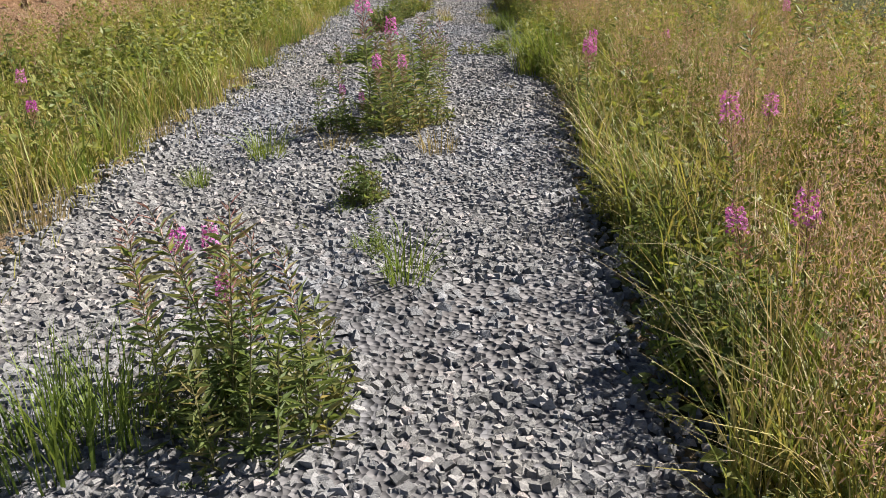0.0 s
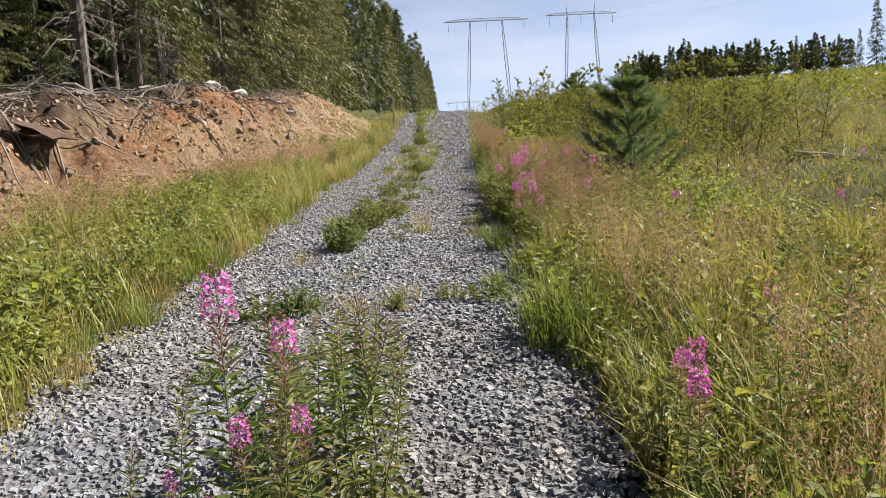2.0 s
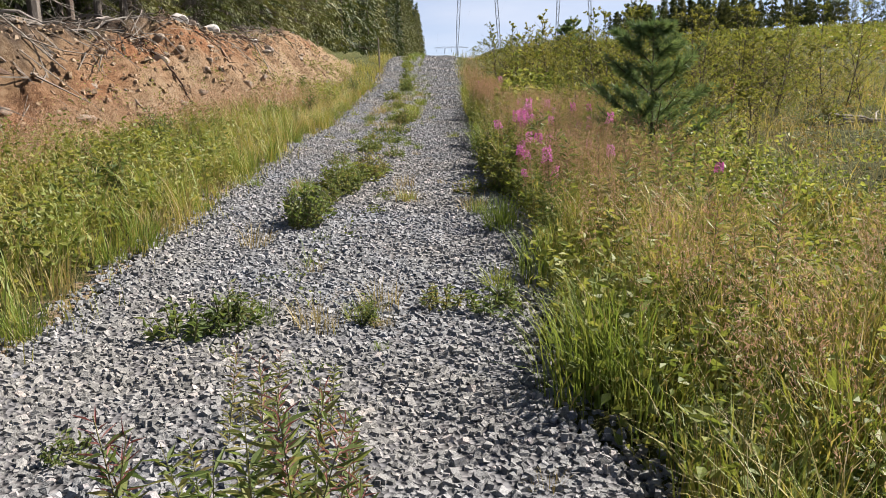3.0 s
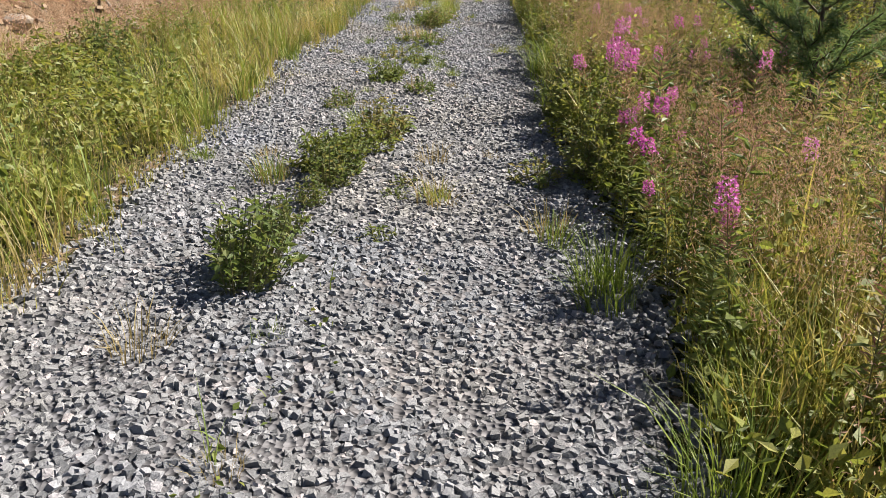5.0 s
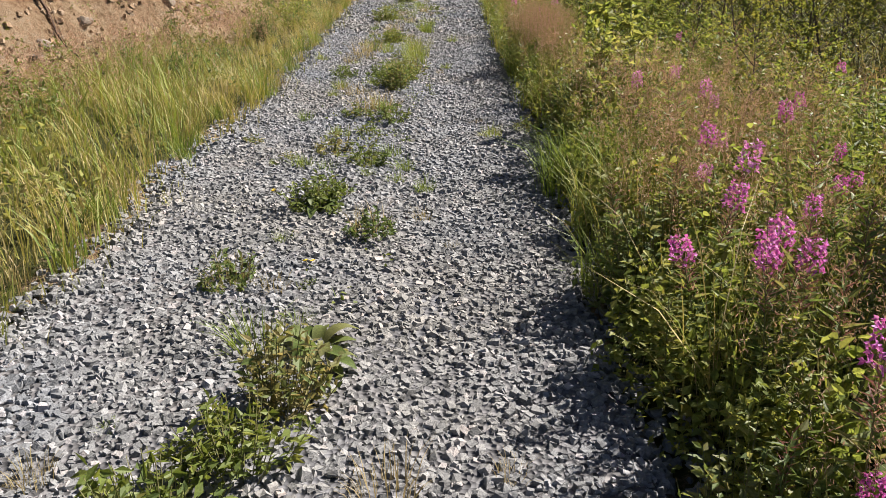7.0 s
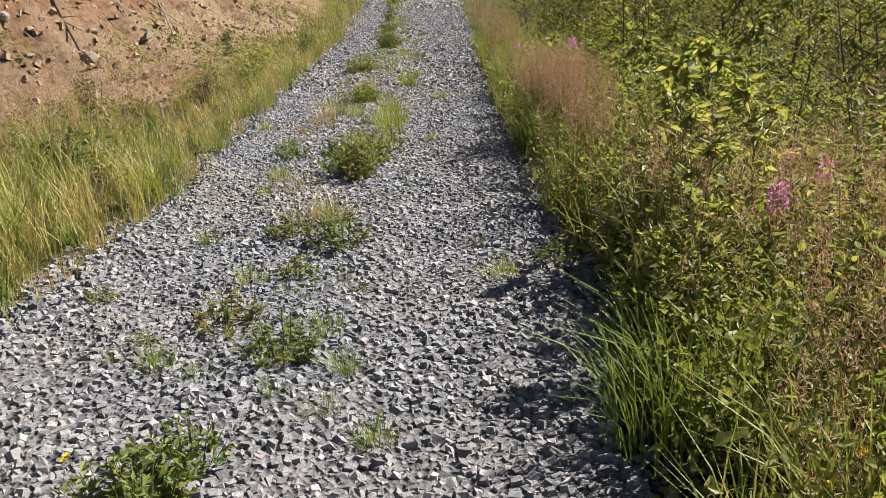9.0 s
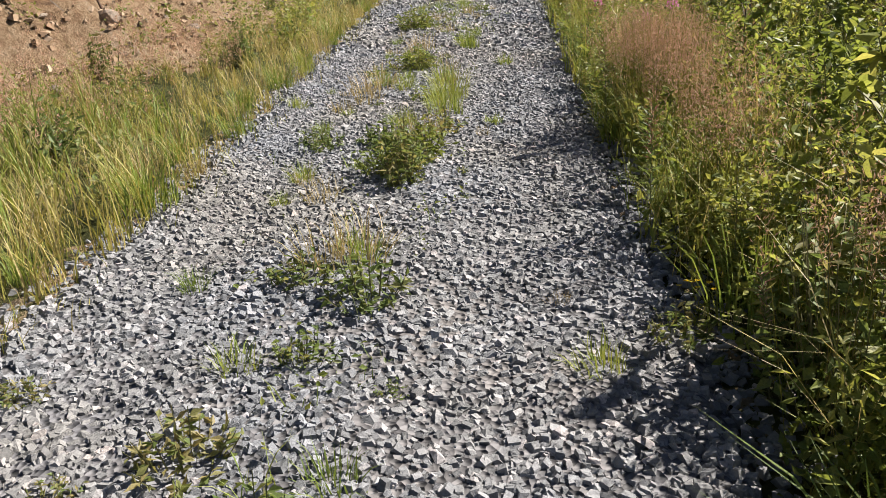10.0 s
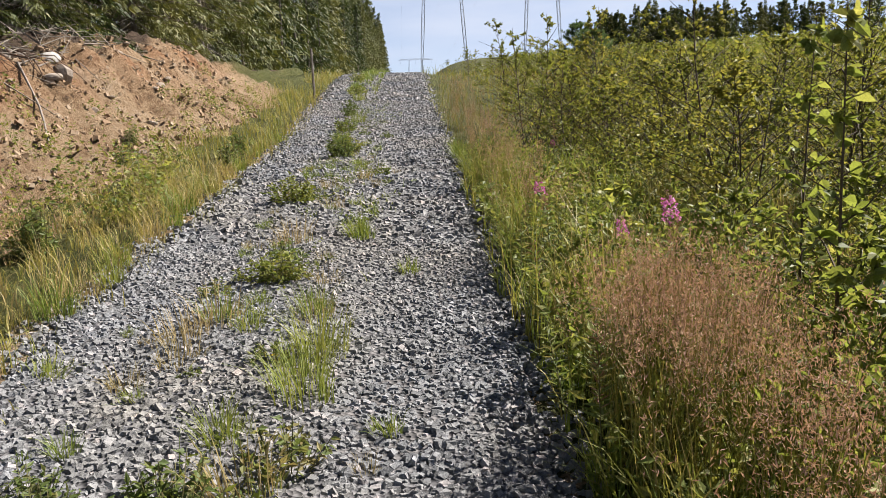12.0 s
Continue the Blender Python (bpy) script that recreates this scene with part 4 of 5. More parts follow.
# dense bushes whose shade falls on the gravel, and broad herbs on the verge
edge_bush = [weed_clump(0.34, 0.78, 620, 0.065, "fire_leaf", "leafy_bush", "dense dark green bush leaning over the gravel's edge", "bushes at the road's edge"),
             weed_clump(0.30, 0.60, 520, 0.055, "weed", "leafy_bush", "rounded leafy green bush at the gravel's edge", "bushes at the road's edge")]
plant_all(edge_bush, [(1.02, 17.55, 1.05), (1.0, 14.6, 0.95), (0.74, 12.75, 0.75), (0.98, 20.9, 0.9), (1.08, 21.4, 1.05), (0.98, 2.9, 0.85), (0.95, 2.2, 0.8), (0.92, 3.7, 0.7), (1.3, 12.6, 0.9), (1.25, 14.9, 1.1),
                      (1.35, 17.9, 1.2), (1.0, 16.1, 0.8), (0.85, 14.35, 0.95), (1.05, 19.2, 0.85), (1.0, 23.6, 0.9), (1.2, 26.5, 1.0), (1.1, 29.0, 1.0)])
broad_herb = [weed_clump(0.46, 0.78, 260, 0.105, "broad_leaf", "raspberry_bush", "low raspberry bush with broad toothed leaves", "raspberry bushes on the verge")]
plant_all(broad_herb, [(-2.85, 8.3, 1.1), (-3.2, 8.9, 1.0), (-2.6, 7.6, 0.8), (-3.5, 7.4, 1.0), (-3.8, 12.5, 0.9), (-3.3, 14.6, 0.8), (-4.2, 15.5, 0.9), (-3.1, 11.2, 0.7), (-4.3, 19.0, 0.8), (-3.2, 27.5, 0.9), (-3.4, 28.6, 1.0), (-3.0, 26.4, 0.7)])
# willowherbs in the middle of the road
plant_all(leafy, [(-0.62, 1.95, 0.85), (-0.45, 2.05, 0.85), (-0.75, 1.80, 0.8), (-0.36, 1.85, 0.75), (-0.52, 1.75, 0.75), (-0.66, 2.12, 0.85), (-0.55, 1.92, 0.85), (-0.30, 2.0, 0.65),
                  (-0.80, 2.0, 0.7), (-0.42, 1.7, 0.7), (-0.28, 1.8, 0.7), (-0.6, 1.7, 0.6),
                  (-0.85, 5.6, 0.7), (-0.55, 5.5, 0.8), (-0.40, 5.75, 0.85), (-0.28, 6.0, 0.9), (-0.2, 6.2, 0.85), (-0.35, 6.3, 0.9), (-0.5, 6.1, 0.85), (-0.62, 5.85, 0.8), (-0.72, 6.2, 0.8), (-0.25, 6.6, 0.7),
                  (-0.45, 6.8, 0.65), (-0.6, 6.7, 0.6), (-1.0, 5.5, 0.5), (-0.15, 5.8, 0.6), (-0.42, 5.4, 0.7), (-0.3, 3.2, 0.4), (-0.32, 6.05, 0.85), (-0.38, 6.45, 0.8), (-0.22, 6.35, 0.75), (-0.48, 6.35, 0.8), (-0.15, 6.5, 0.7), (-0.55, 6.55, 0.7), (-0.3, 6.75, 0.7), (-0.42, 5.95, 0.8), (-0.12, 6.1, 0.7), (-0.65, 6.35, 0.6), (-0.5, 5.7, 0.7), (-0.25, 5.6, 0.7), (-0.5, 7.2, 0.5), (-0.2, 7.1, 0.5), (-0.7, 7.3, 0.5), (-0.33, 7.4, 0.5)], tilt=7)
plant_all([flowering[0]], [(-0.78, 2.15, 0.62), (-0.70, 2.25, 0.60), (-0.60, 1.95, 0.55), (-0.58, 5.45, 1.12), (-0.45, 5.58, 0.90), (-0.47, 5.25, 0.68), (-0.30, 5.4, 0.66), (-0.75, 5.35, 0.45), (-0.60, 5.22, 0.42)], tilt=2)
plant_all([clumps[2]], [(-0.6, 1.9, 1.3), (-0.4, 2.0, 1.2), (-0.7, 2.0, 1.3), (-0.35, 5.5, 1.4), (-0.6, 5.45, 1.3), (-0.85, 5.45, 1.2), (-0.2, 5.8, 1.2)])
# willowherbs along the verge
plant_all(flowering, [(2.04, 15.7), (2.2, 15.0), (0.95, 12.15), (0.80, 11.8), (1.0, 11.65), (1.62, 11.6), (1.05, 13.5), (0.85, 11.4, 0.6), (0.92, 10.7, 0.6), (2.09, 15.2), (3.4, 18.0), (1.44, 14.1), (1.12, 13.6),
                      (1.3, 13.05), (0.95, 12.6), (0.9, 12.3), (1.0, 12.15), (1.65, 17.4), (0.9, 12.5, 0.6), (1.1, 12.25, 0.65), (1.2, 12.65, 0.65), (1.76, 16.5), (1.05, 14.8), (1.1, 14.25), (0.9, 14.0), (0.9, 13.7),
                      (0.95, 13.3), (1.05, 13.45), (1.05, 6.15, 0.7), (0.95, 5.6, 0.7), (0.95, 5.4, 0.75), (1.95, 7.25), (1.0, 10.4), (1.7, 16.4), (2.0, 15.05), (1.5, 22.2), (1.9, 28.5), (1.1, 23.95), (1.4, 22.8),
                      (1.55, 3.7), (1.1, 2.35), (1.2, 2.9), (1.2, 2.15), (-2.7, 4.2, 0.7), (-2.5, 3.9, 0.65), (-3.0, 5.2, 0.7), (-2.6, 4.6, 0.65), (2.6, 14.6), (2.9, 15.6), (1.8, 14.8), (1.9, 13.2), (1.6, 12.6), (2.4, 11.2),
                      (2.3, 16.2), (1.3, 16.8), (2.0, 18.2), (3.2, 7.9), (3.9, 9.3), (4.6, 12.0), (5.3, 10.3), (2.6, 20.4), (3.1, 21.4), (1.5, 15.4), (1.25, 15.0), (6.2, 15.0), (4.4, 16.3)], (0.65, 0.92))
spots = [(x, y) for x, y in zip(*scatter(56, 0.92, 3.2, 10.6, 19.0))] + [(x, y) for x, y in zip(*scatter(26, 1.2, 3.0, 4.0, 10.0))]
plant_all(leafy, spots, (0.7, 1.1))
plant_all([leafy[0]], [(x, y) for x, y in zip(*scatter(60, 0.9, 2.2, 9.8, 14.6))], (0.7, 1.05))
plant_all([leafy[1], leafy[0]], [(float(right_edge(y)) + rng.uniform(0.1, 0.28), float(y)) for y in np.arange(10.4, 26.5, 0.8)], (0.5, 0.85))

# ---- things: young trees ----
birches = [sapling("birch_sapling", "young birch with small bright green leaves", 1.7, 22, 900, 0.042, "birch_leaf", 0.62),
           sapling("birch_sapling", "young birch with small bright green leaves", 1.35, 20, 800, 0.044, "birch_leaf", 0.7),
           sapling("birch_sapling", "slim young birch with yellow-green leaves", 2.0, 26, 900, 0.042, "birch_leaf", 0.5)]
willows = [sapling("willow_bush", "willow bush with broad pale green leaves", 1.25, 20, 640, 0.066, "broad_leaf", 0.55, "stem", 0.5),
           sapling("aspen_shoot", "broad-leaved aspen shoot beside the road", 1.3, 16, 230, 0.082, "broad_leaf", 0.5, "stem", 0.75)]
thick = [(x, y) for x, y in zip(*scatter(150, 1.7, 8.5, 19.8, 36)) if x > 2.7 - 0.12 * (y - 20) + 0.5 * rng.random()]
plant_all(birches, thick, (0.8, 1.3), sink=0.03)
plant_all(birches, [(x, y) for x, y in zip(*scatter(26, 3.0, 14.0, 8, 30))], (0.35, 0.6), sink=0.03)
plant_all(birches, [(x, y) for x, y in zip(*scatter(70, 2.5, 16.0, 34, 75))], (0.7, 1.25), sink=0.03)
plant_all(birches, [(2.0, 16.9, 0.75), (2.6, 17.3, 0.8), (3.1, 15.2, 0.8), (3.4, 13.7, 0.75), (3.9, 14.4, 0.8), (2.3, 19.2, 0.7), (1.5, 18.6, 0.6), (4.2, 15.5, 0.78), (4.7, 16.3, 0.85), (3.9, 16.8, 0.75), (5.1, 14.8, 0.62), (4.4, 17.6, 0.8), (3.0, 18.4, 0.7)], sink=0.03)
plant_all(willows, [(2.1, 13.9, 0.6), (1.7, 13.4, 0.5), (2.5, 12.8, 0.6), (3.2, 12.4, 0.6), (1.25, 17.3, 0.95), (1.5, 17.9, 0.95), (1.15, 16.9, 0.8), (1.75, 18.5, 0.95), (1.3, 18.2, 0.7), (1.55, 20.6, 0.7), (1.8, 21.4, 0.8), (2.05, 20.5, 0.8), (2.4, 21.6, 0.85), (1.5, 22.3, 0.7), (2.0, 22.7, 0.8),
                    (2.8, 21.0, 0.9), (2.6, 22.4, 0.9), (1.0, 22.6, 0.5), (0.85, 21.9, 0.45), (1.05, 13.9, 0.5), (0.95, 13.3, 0.5), (0.85, 13.0, 0.45), (1.3, 14.6, 0.6), (1.0, 12.9, 0.6), (0.85, 12.4, 0.5), (1.6, 19.4, 0.8), (2.2, 19.9, 0.9),
                    (1.7, 20.9, 0.8), (2.15, 22.1, 0.8), (1.35, 23.0, 0.7), (0.95, 20.6, 0.4), (0.9, 19.6, 0.5), (1.1, 19.0, 0.55), (2.6, 3.2, 0.7), (3.0, 4.0, 0.8), (2.4, 2.6, 0.6), (3.3, 5.0, 0.7)], sink=0.02)
tall_shoot = sapling("aspen_sapling", "slim tall aspen sapling with broad bright leaves", 2.0, 18, 120, 0.085, "broad_leaf", 0.22, "twig", 0.75)
plant_all([tall_shoot], [(1.72, 21.15, 0.95), (2.3, 22.6, 0.95)], sink=0.03, tilt=2)
pine = pine_sapling(1.75)
plant_all([pine], [(2.62, 14.1, 1.12), (6.3, 45.0, 1.3), (9.0, 60.0, 1.6)], tilt=2)

# ---- things: the forest ----
spruces = [spruce(19, 0.14, 28, 7, 105, 90), spruce(16, 0.05, 28, 7, 105, 60), spruce(21, 0.31, 26, 7, 100, 190)]
inner_spruces = [spruce(20, 0.24, 22, 6, 40, 60, 1.7)]
far_spruces = [spruce(17, 0.03, 26, 6, 20, 0, 2.6), spruce(14, 0.03, 24, 6, 20, 0, 2.6)]
far_birches = [sapling("birch_tree", "distant leafy birch on the rise", 12, 28, 900, 0.6, "needle", 0.36)]
pines = [pine_tree(18), pine_tree(16, 0.62)]
edge = []
for y in np.arange(9, 62, 1.55):
    edge.append((float(bank_foot(y)) - 4.0 - rng.uniform(0, 1.6) + 0.045 * max(0, y - 35), float(y + rng.normal(0, 0.5))))
deep = [(x, y) for x, y in zip(*scatter(70, -24, -11.0, 6, 60))]
back = [(x, y) for x, y in zip(*scatter(70, -34, -15, 8, 62))]
mixed_kinds = [spruces[2], pines[0], spruces[2], pines[1], spruces[0], spruces[2], pines[1]]
plant_all(mixed_kinds, [e for e in edge if e[1] < 37], (0.8, 1.1), sink=0.05, tilt=1)
plant_all([spruces[1], spruces[0], spruces[1], pines[0]], [(e[0] - rng.uniform(0, 2.5), e[1]) for e in edge if e[1] >= 37], (0.6, 1.2), sink=0.05, tilt=1)
plant_all([spruces[1]], [(-9.6, 16.0, 0.42), (-9.3, 19.3, 0.36), (-10.0, 22.5, 0.45), (-9.9, 13.2, 0.62), (-10.8, 14.6, 0.75), (-8.9, 28.6, 0.6), (-8.5, 33.0, 0.65), (-8.3, 36.5, 0.6), (-9.0, 26.5, 0.25), (-8.8, 31.0, 0.22), (-8.6, 34.5, 0.3)], sink=0.03, tilt=1)
plant_all([inner_spruces[0], pines[0], inner_spruces[0], inner_spruces[0], pines[1]], deep, (0.85, 1.15), sink=0.05, tilt=1)
plant_all(far_spruces, back, (0.8, 1.2), sink=0.05, tilt=1)
plant_all(far_spruces, [(-8.5 - rng.uniform(0, 3) + 0.012 * (y - 60), float(y)) for y in np.arange(62, 250, 3.0)] + [(x, y) for x, y in zip(*scatter(30, -34, -13, 62, 260))], (0.85, 1.2), sink=0.05, tilt=1)
plant_all(far_spruces, [(x, y) for x, y in zip(*scatter(56, 62, 132, 262, 292))], (0.6, 1.0), sink=0.05, tilt=1)
plant_all(far_birches, [(x, y) for x, y in zip(*scatter(150, 56, 126, 254, 285))], (0.6, 1.0), sink=0.05, tilt=1)
plant_all(far_spruces, [(112.5, 218, 1.15), (117.5, 219, 1.4), (124, 226, 1.2), (131, 240, 1.2)], sink=0.05, tilt=1)


# ---- things: power line ----
def pylon(height, half, splay, peaks):
    """A portal pylon: two lattice legs, a lattice crossbar, insulator strings."""
    root = thing("power_pylon", "steel portal pylon of a high-voltage line on a distant rise", "pylon", "power pylons")
    for side in (-1, 1):
        g = Geo()
        foot, head = np.array([side * (half * 0.38 + splay), 0, -1.0]), np.array([side * half * 0.38, 0, height])
        q = np.linspace(0, 1, 13)
        c = foot + (head - foot) * q[:, None]
        w = 0.2 + 0.5 * np.sin(np.pi * np.clip(q, 0.04, 0.96))
        for dx, dy in ((-1, -1), (1, -1), (1, 1), (-1, 1)):
            o = c + np.stack([dx * w * 0.7, dy * w * 0.7, 0 * w], 1)
            tubes(g, o[:-1], o[1:], 0.07, 0.07, 4)
        lattice = Geo()
        for k in range(12):
            for (ax, ay), (bx, by) in (((-1, -1), (1, -1)), ((1, -1), (1, 1)), ((1, 1), (-1, 1)), ((-1, 1), (-1, -1))):
                a = c[k] + np.array([ax, ay, 0]) * w[k] * 0.7
                b = c[k + 1] + np.array([bx, by, 0]) * w[k + 1] * 0.7
                tubes(lattice, a, b, 0.035, 0.035, 3)
        leg = part("leg", g, "steel", root)
        part("bracing", lattice, "steel", leg, kind="stuff")
        if peaks:
            g = Geo()
            tubes(g, [head], [head + np.array([side * 0.4, 0, 4.2])], 0.22, 0.08, 4)
            part("peak", g, "steel", root)
    g = Geo()
    xs = np.linspace(-half, half, 23)
    for dy, dz in ((-0.5, 0), (0.5, 0), (0, 0.9)):
        p = np.stack([xs, 0 * xs + dy, height + dz * (1 - (xs / half) ** 4)], 1)
        tubes(g, p[:-1], p[1:], 0.09, 0.09, 4)
    for k in range(22):
        tubes(g, [[xs[k], -0.5, height], [xs[k], 0.5, height]], [[xs[k + 1], 0, height + 0.85 * (1 - (xs[k + 1] / half) ** 4)]] * 2, 0.06, 0.06, 3)
    part("crossbar", g, "steel", root, kind="stuff")
    for x in (-half * 0.9, 0, half * 0.9):
        g = Geo()
        for k in range(10):
            z = height - 0.3 - k * 0.32
            tubes(g, [[x, 0, z]], [[x, 0, z - 0.12]], 0.15, 0.05, 6)
            tubes(g, [[x, 0, z - 0.12]], [[x, 0, z - 0.33]], 0.04, 0.04, 4)
        part("insulator", g, "glass_disc", root, kind="stuff")
    return root


def stand(ob, x, y, turn=0.0):
    ob.matrix_basis = pose(x, y, float(level(x, y)), 0, 0, turn)
    return ob


def wire(a, b, sag):
    q = np.linspace(0, 1, 25)[:, None]
    p = np.asarray(a) * (1 - q) + np.asarray(b) * q - np.array([0, 0, 1]) * sag * 4 * q * (1 - q)
    g = Geo()
    bent_rod(g, p, 0.007, 0.007, 5)
    return tagged(part("power_cable", g, "cable"), "thin overhead power cable hanging between pylons", "cable", "overhead cables")


tower_a = stand(pylon(32.5, 15, 2.2, False), 12.8, 290, 4)
tower_b = stand(pylon(29, 13, 1.6, True), 48, 300, 4)
tower_c = stand(pylon(30, 15, 2.2, False), 8, 720, 4)
tower_d = stand(pylon(30, 15, 2.2, False), 26, -70, 4)
tower_e = stand(pylon(31, 13, 1.6, True), 66, -60, 4)
for one, two, half, top in ((tower_a, tower_c, 13.5, 27.4), (tower_d, tower_a, 13.5, 27.4), (tower_e, tower_b, 11.7, 27.4)):
    for x in (-half, 0, half):
        wire(one.matrix_basis @ Vector((x, 0, top)), two.matrix_basis @ Vector((x, 0, top)), 9)


# ---- broken stone ----
CORNERS = np.array([[i, j, k] for k in (-1, 1) for j in (-1, 1) for i in (-1, 1)], float) * 0.5
SIDES = np.array([[4, 5, 7, 6], [0, 1, 5, 4], [2, 6, 7, 3], [0, 4, 6, 2], [1, 3, 7, 5]])
NC = len(CORNERS)


def chips(n, small, large):
    """Broken stones lying on their flat side, eight corners each, in random shape and turn."""
    s = rng.uniform(small, large, (n, 1)) * np.stack([rng.uniform(0.9, 1.5, n), rng.uniform(0.75, 1.15, n), rng.uniform(0.55, 0.95, n)], 1)
    v = CORNERS[None] + rng.normal(0, 0.11, (n, NC, 3))
    v[:, 4:, :2] *= rng.uniform(0.55, 0.85, (n, 1, 1))
    v[:, :4, :2] += rng.normal(0, 0.10, (n, 4, 2))
    v = v * s[:, None]
    ax, ay, az = rng.normal(0, 0.26, n), rng.normal(0, 0.26, n), rng.uniform(0, 2 * np.pi, n)
    for a, (p, q) in ((ax, (1, 2)), (ay, (0, 2)), (az, (0, 1))):
        c, d = np.cos(a)[:, None], np.sin(a)[:, None]
        u, w = v[:, :, p].copy(), v[:, :, q].copy()
        v[:, :, p], v[:, :, q] = u * c - w * d, u * d + w * c
    return v


# ---- things: the sandy bank ----
def bank_spot(y, up):
    """A place on the bank: up is 0 at its foot and 1 at its top edge."""
    x = float(bank_foot(y)) - 2.6 * up
    return x, y


for k in range(90):
    x, y = bank_spot(rng.uniform(9, 38), rng.uniform(-0.05, 0.95))
    s = rng.uniform(0.05, 0.19) * (1.5 if k % 9 == 0 else 1)
    ob = lump((s, s * rng.uniform(0.6, 0.9), s * rng.uniform(0.4, 0.7)), "rock", "rock", "pale brown rock lying on the sandy bank", "rock", "rocks on the bank")
    ob.matrix_basis = pose(x, y, float(level(x, y)) + s * 0.12, rng.normal(0, 14), rng.normal(0, 14), rng.uniform(0, 360))
for x, y, s in ((-7.2, 30.2, 0.42), (-6.6, 33.5, 0.30), (-6.9, 26.3, 0.36)):
    ob = lump((s, s * 0.75, s * 0.55), "pale_rock", "boulder", "pale grey boulder on the top edge of the bank", "rock", "rocks on the bank")
    ob.matrix_basis = pose(x, y, float(level(x, y)) + s * 0.25, 8, 5, rng.uniform(0, 360))


def lying(x, y, length, heading, r0, r1, twigs=4, lift=0.03, name="dead_branch", label="bare grey dead branch lying on the bank", material="grey_wood"):
    q = np.linspace(0, 1, 7)
    px, py = x + math.cos(heading) * length * q + 0.05 * np.sin(q * 5) * length, y + math.sin(heading) * length * q
    p = np.stack([px, py, level(px, py) + lift + r0 * 0.6], 1)
    p[1:-1, 2] = np.maximum(p[1:-1, 2], (p[:-2, 2] + p[2:, 2]) / 2 - 0.01)
    return stick(name, label, "branch", p, r0, r1, material, twigs, "dead wood on the bank")


lying(-6.9, 27.3, 2.6, -0.75, 0.035, 0.015, 5, material="root")
lying(-6.6, 23.2, 2.2, -0.7, 0.03, 0.012, 5, material="root")
lying(-6.2, 20.5, 1.8, -0.5, 0.025, 0.01, 4)
lying(-6.0, 31.0, 1.8, -0.9, 0.02, 0.01, 3)
for k in range(40):
    y = rng.uniform(10, 30)
    lying(float(bank_foot(y)) - rng.uniform(3.4, 6.0), y, rng.uniform(0.8, 2.6), rng.choice([0.2, 1.2, 2.9]) + rng.normal(0, 0.35), rng.uniform(0.015, 0.05), 0.012, int(rng.integers(0, 5)), rng.uniform(0.03, 0.22),
          "fallen_log" if k % 3 == 0 else "dead_branch", "weathered grey log fallen at the forest edge" if k % 3 == 0 else "bare grey dead branch lying at the forest edge")
for x, y, h in ((6.2, 17.2, 0.35), (6.7, 17.6, -0.2), (7.2, 17.9, 0.9), (7.6, 17.6, 2.6)):
    lying(x, y, 1.5, h, 0.028, 0.010, 5, 0.28, label="bleached dead branch lying in the clearing")
lying(0.72, 17.9, 0.55, 0.5, 0.012, 0.006, 2, 0.03, label="dry pale stick at the road's edge")


def root_plate(x, y, size):
    """Torn roots hanging out over a washed-out hollow in the bank."""
    root = thing("torn_roots", "tangle of torn dark roots over a hollow in the bank", "roots", "torn roots on the bank")
    z = float(level(x, y))
    for k in range(10):
        g = Geo()
        a, L = rng.uniform(-1.6, 1.4), rng.uniform(0.4, 1.0) * size
        b = np.array([x - 0.2 + rng.normal(0, 0.15), y + rng.normal(0, 0.5) * size, z + rng.uniform(0.02, 0.22)])
        q = np.linspace(0, 1, 6)[:, None]
        d = np.array([math.cos(a) * 0.8, math.sin(a), 0])
        p = b + d * L * q + np.array([0, 0, 1]) * (0.05 * np.sin(q * 3) - 0.42 * q ** 2 * L) + rng.normal(0, 0.03, (6, 3))
        bent_rod(g, p, rng.uniform(0.008, 0.022), 0.004, 5)
        part("root", g, "root", root)
    return root


slab = lump((0.45, 0.95, 0.11), "root", "turf_overhang", "dark peaty turf hanging over a washed-out hollow", "turf", rough=1.6)
slab.matrix_basis = pose(-7.0, 16.75, float(level(-7.45, 16.75)) - 0.08, 0, 18, 8)
for x, y, h in ((-7.3, 16.2, 0.2), (-7.4, 16.9, -0.5), (-7.2, 17.4, -0.9), (-7.6, 16.5, -0.2), (-7.5, 15.8, -0.7)):
    lying(x, y, rng.uniform(1.0, 1.7), h, 0.022, 0.008, 5, 0.12, label="bleached dead branch hanging over the hollow")
for y in (16.3, 17.1, 17.6, 19.4, 21.5, 23.2, 24.6, 25.8, 27.0, 28.2, 29.3, 30.4, 31.6, 33.0):
    root_plate(float(bank_foot(y)) - 2.15 + 0.2 * math.sin(y * 3), y, 0.9 + 0.25 * math.sin(y * 5))
post = Geo()
tubes(post, [[-2.95, 44.0, float(level(-2.95, 44.0)) - 0.2]], [[-2.97, 44.0, float(level(-2.95, 44.0)) + 1.55]], 0.045, 0.04, 6)
tagged(part("marker_post", post, "grey_wood"), "slim grey wooden marker post beside the road", "post")

# ---- growth that nobody could count ----
def worn(x, y):
    """Growth stays lower close to the gravel's right edge, most of all halfway along."""
    near = 1 - np.clip((x - right_edge(y)) / 0.6, 0, 1)
    return 1 - np.where(x > 0, 0.6 * near * np.exp(-((y - 8.8) / 3.2) ** 2), 0)


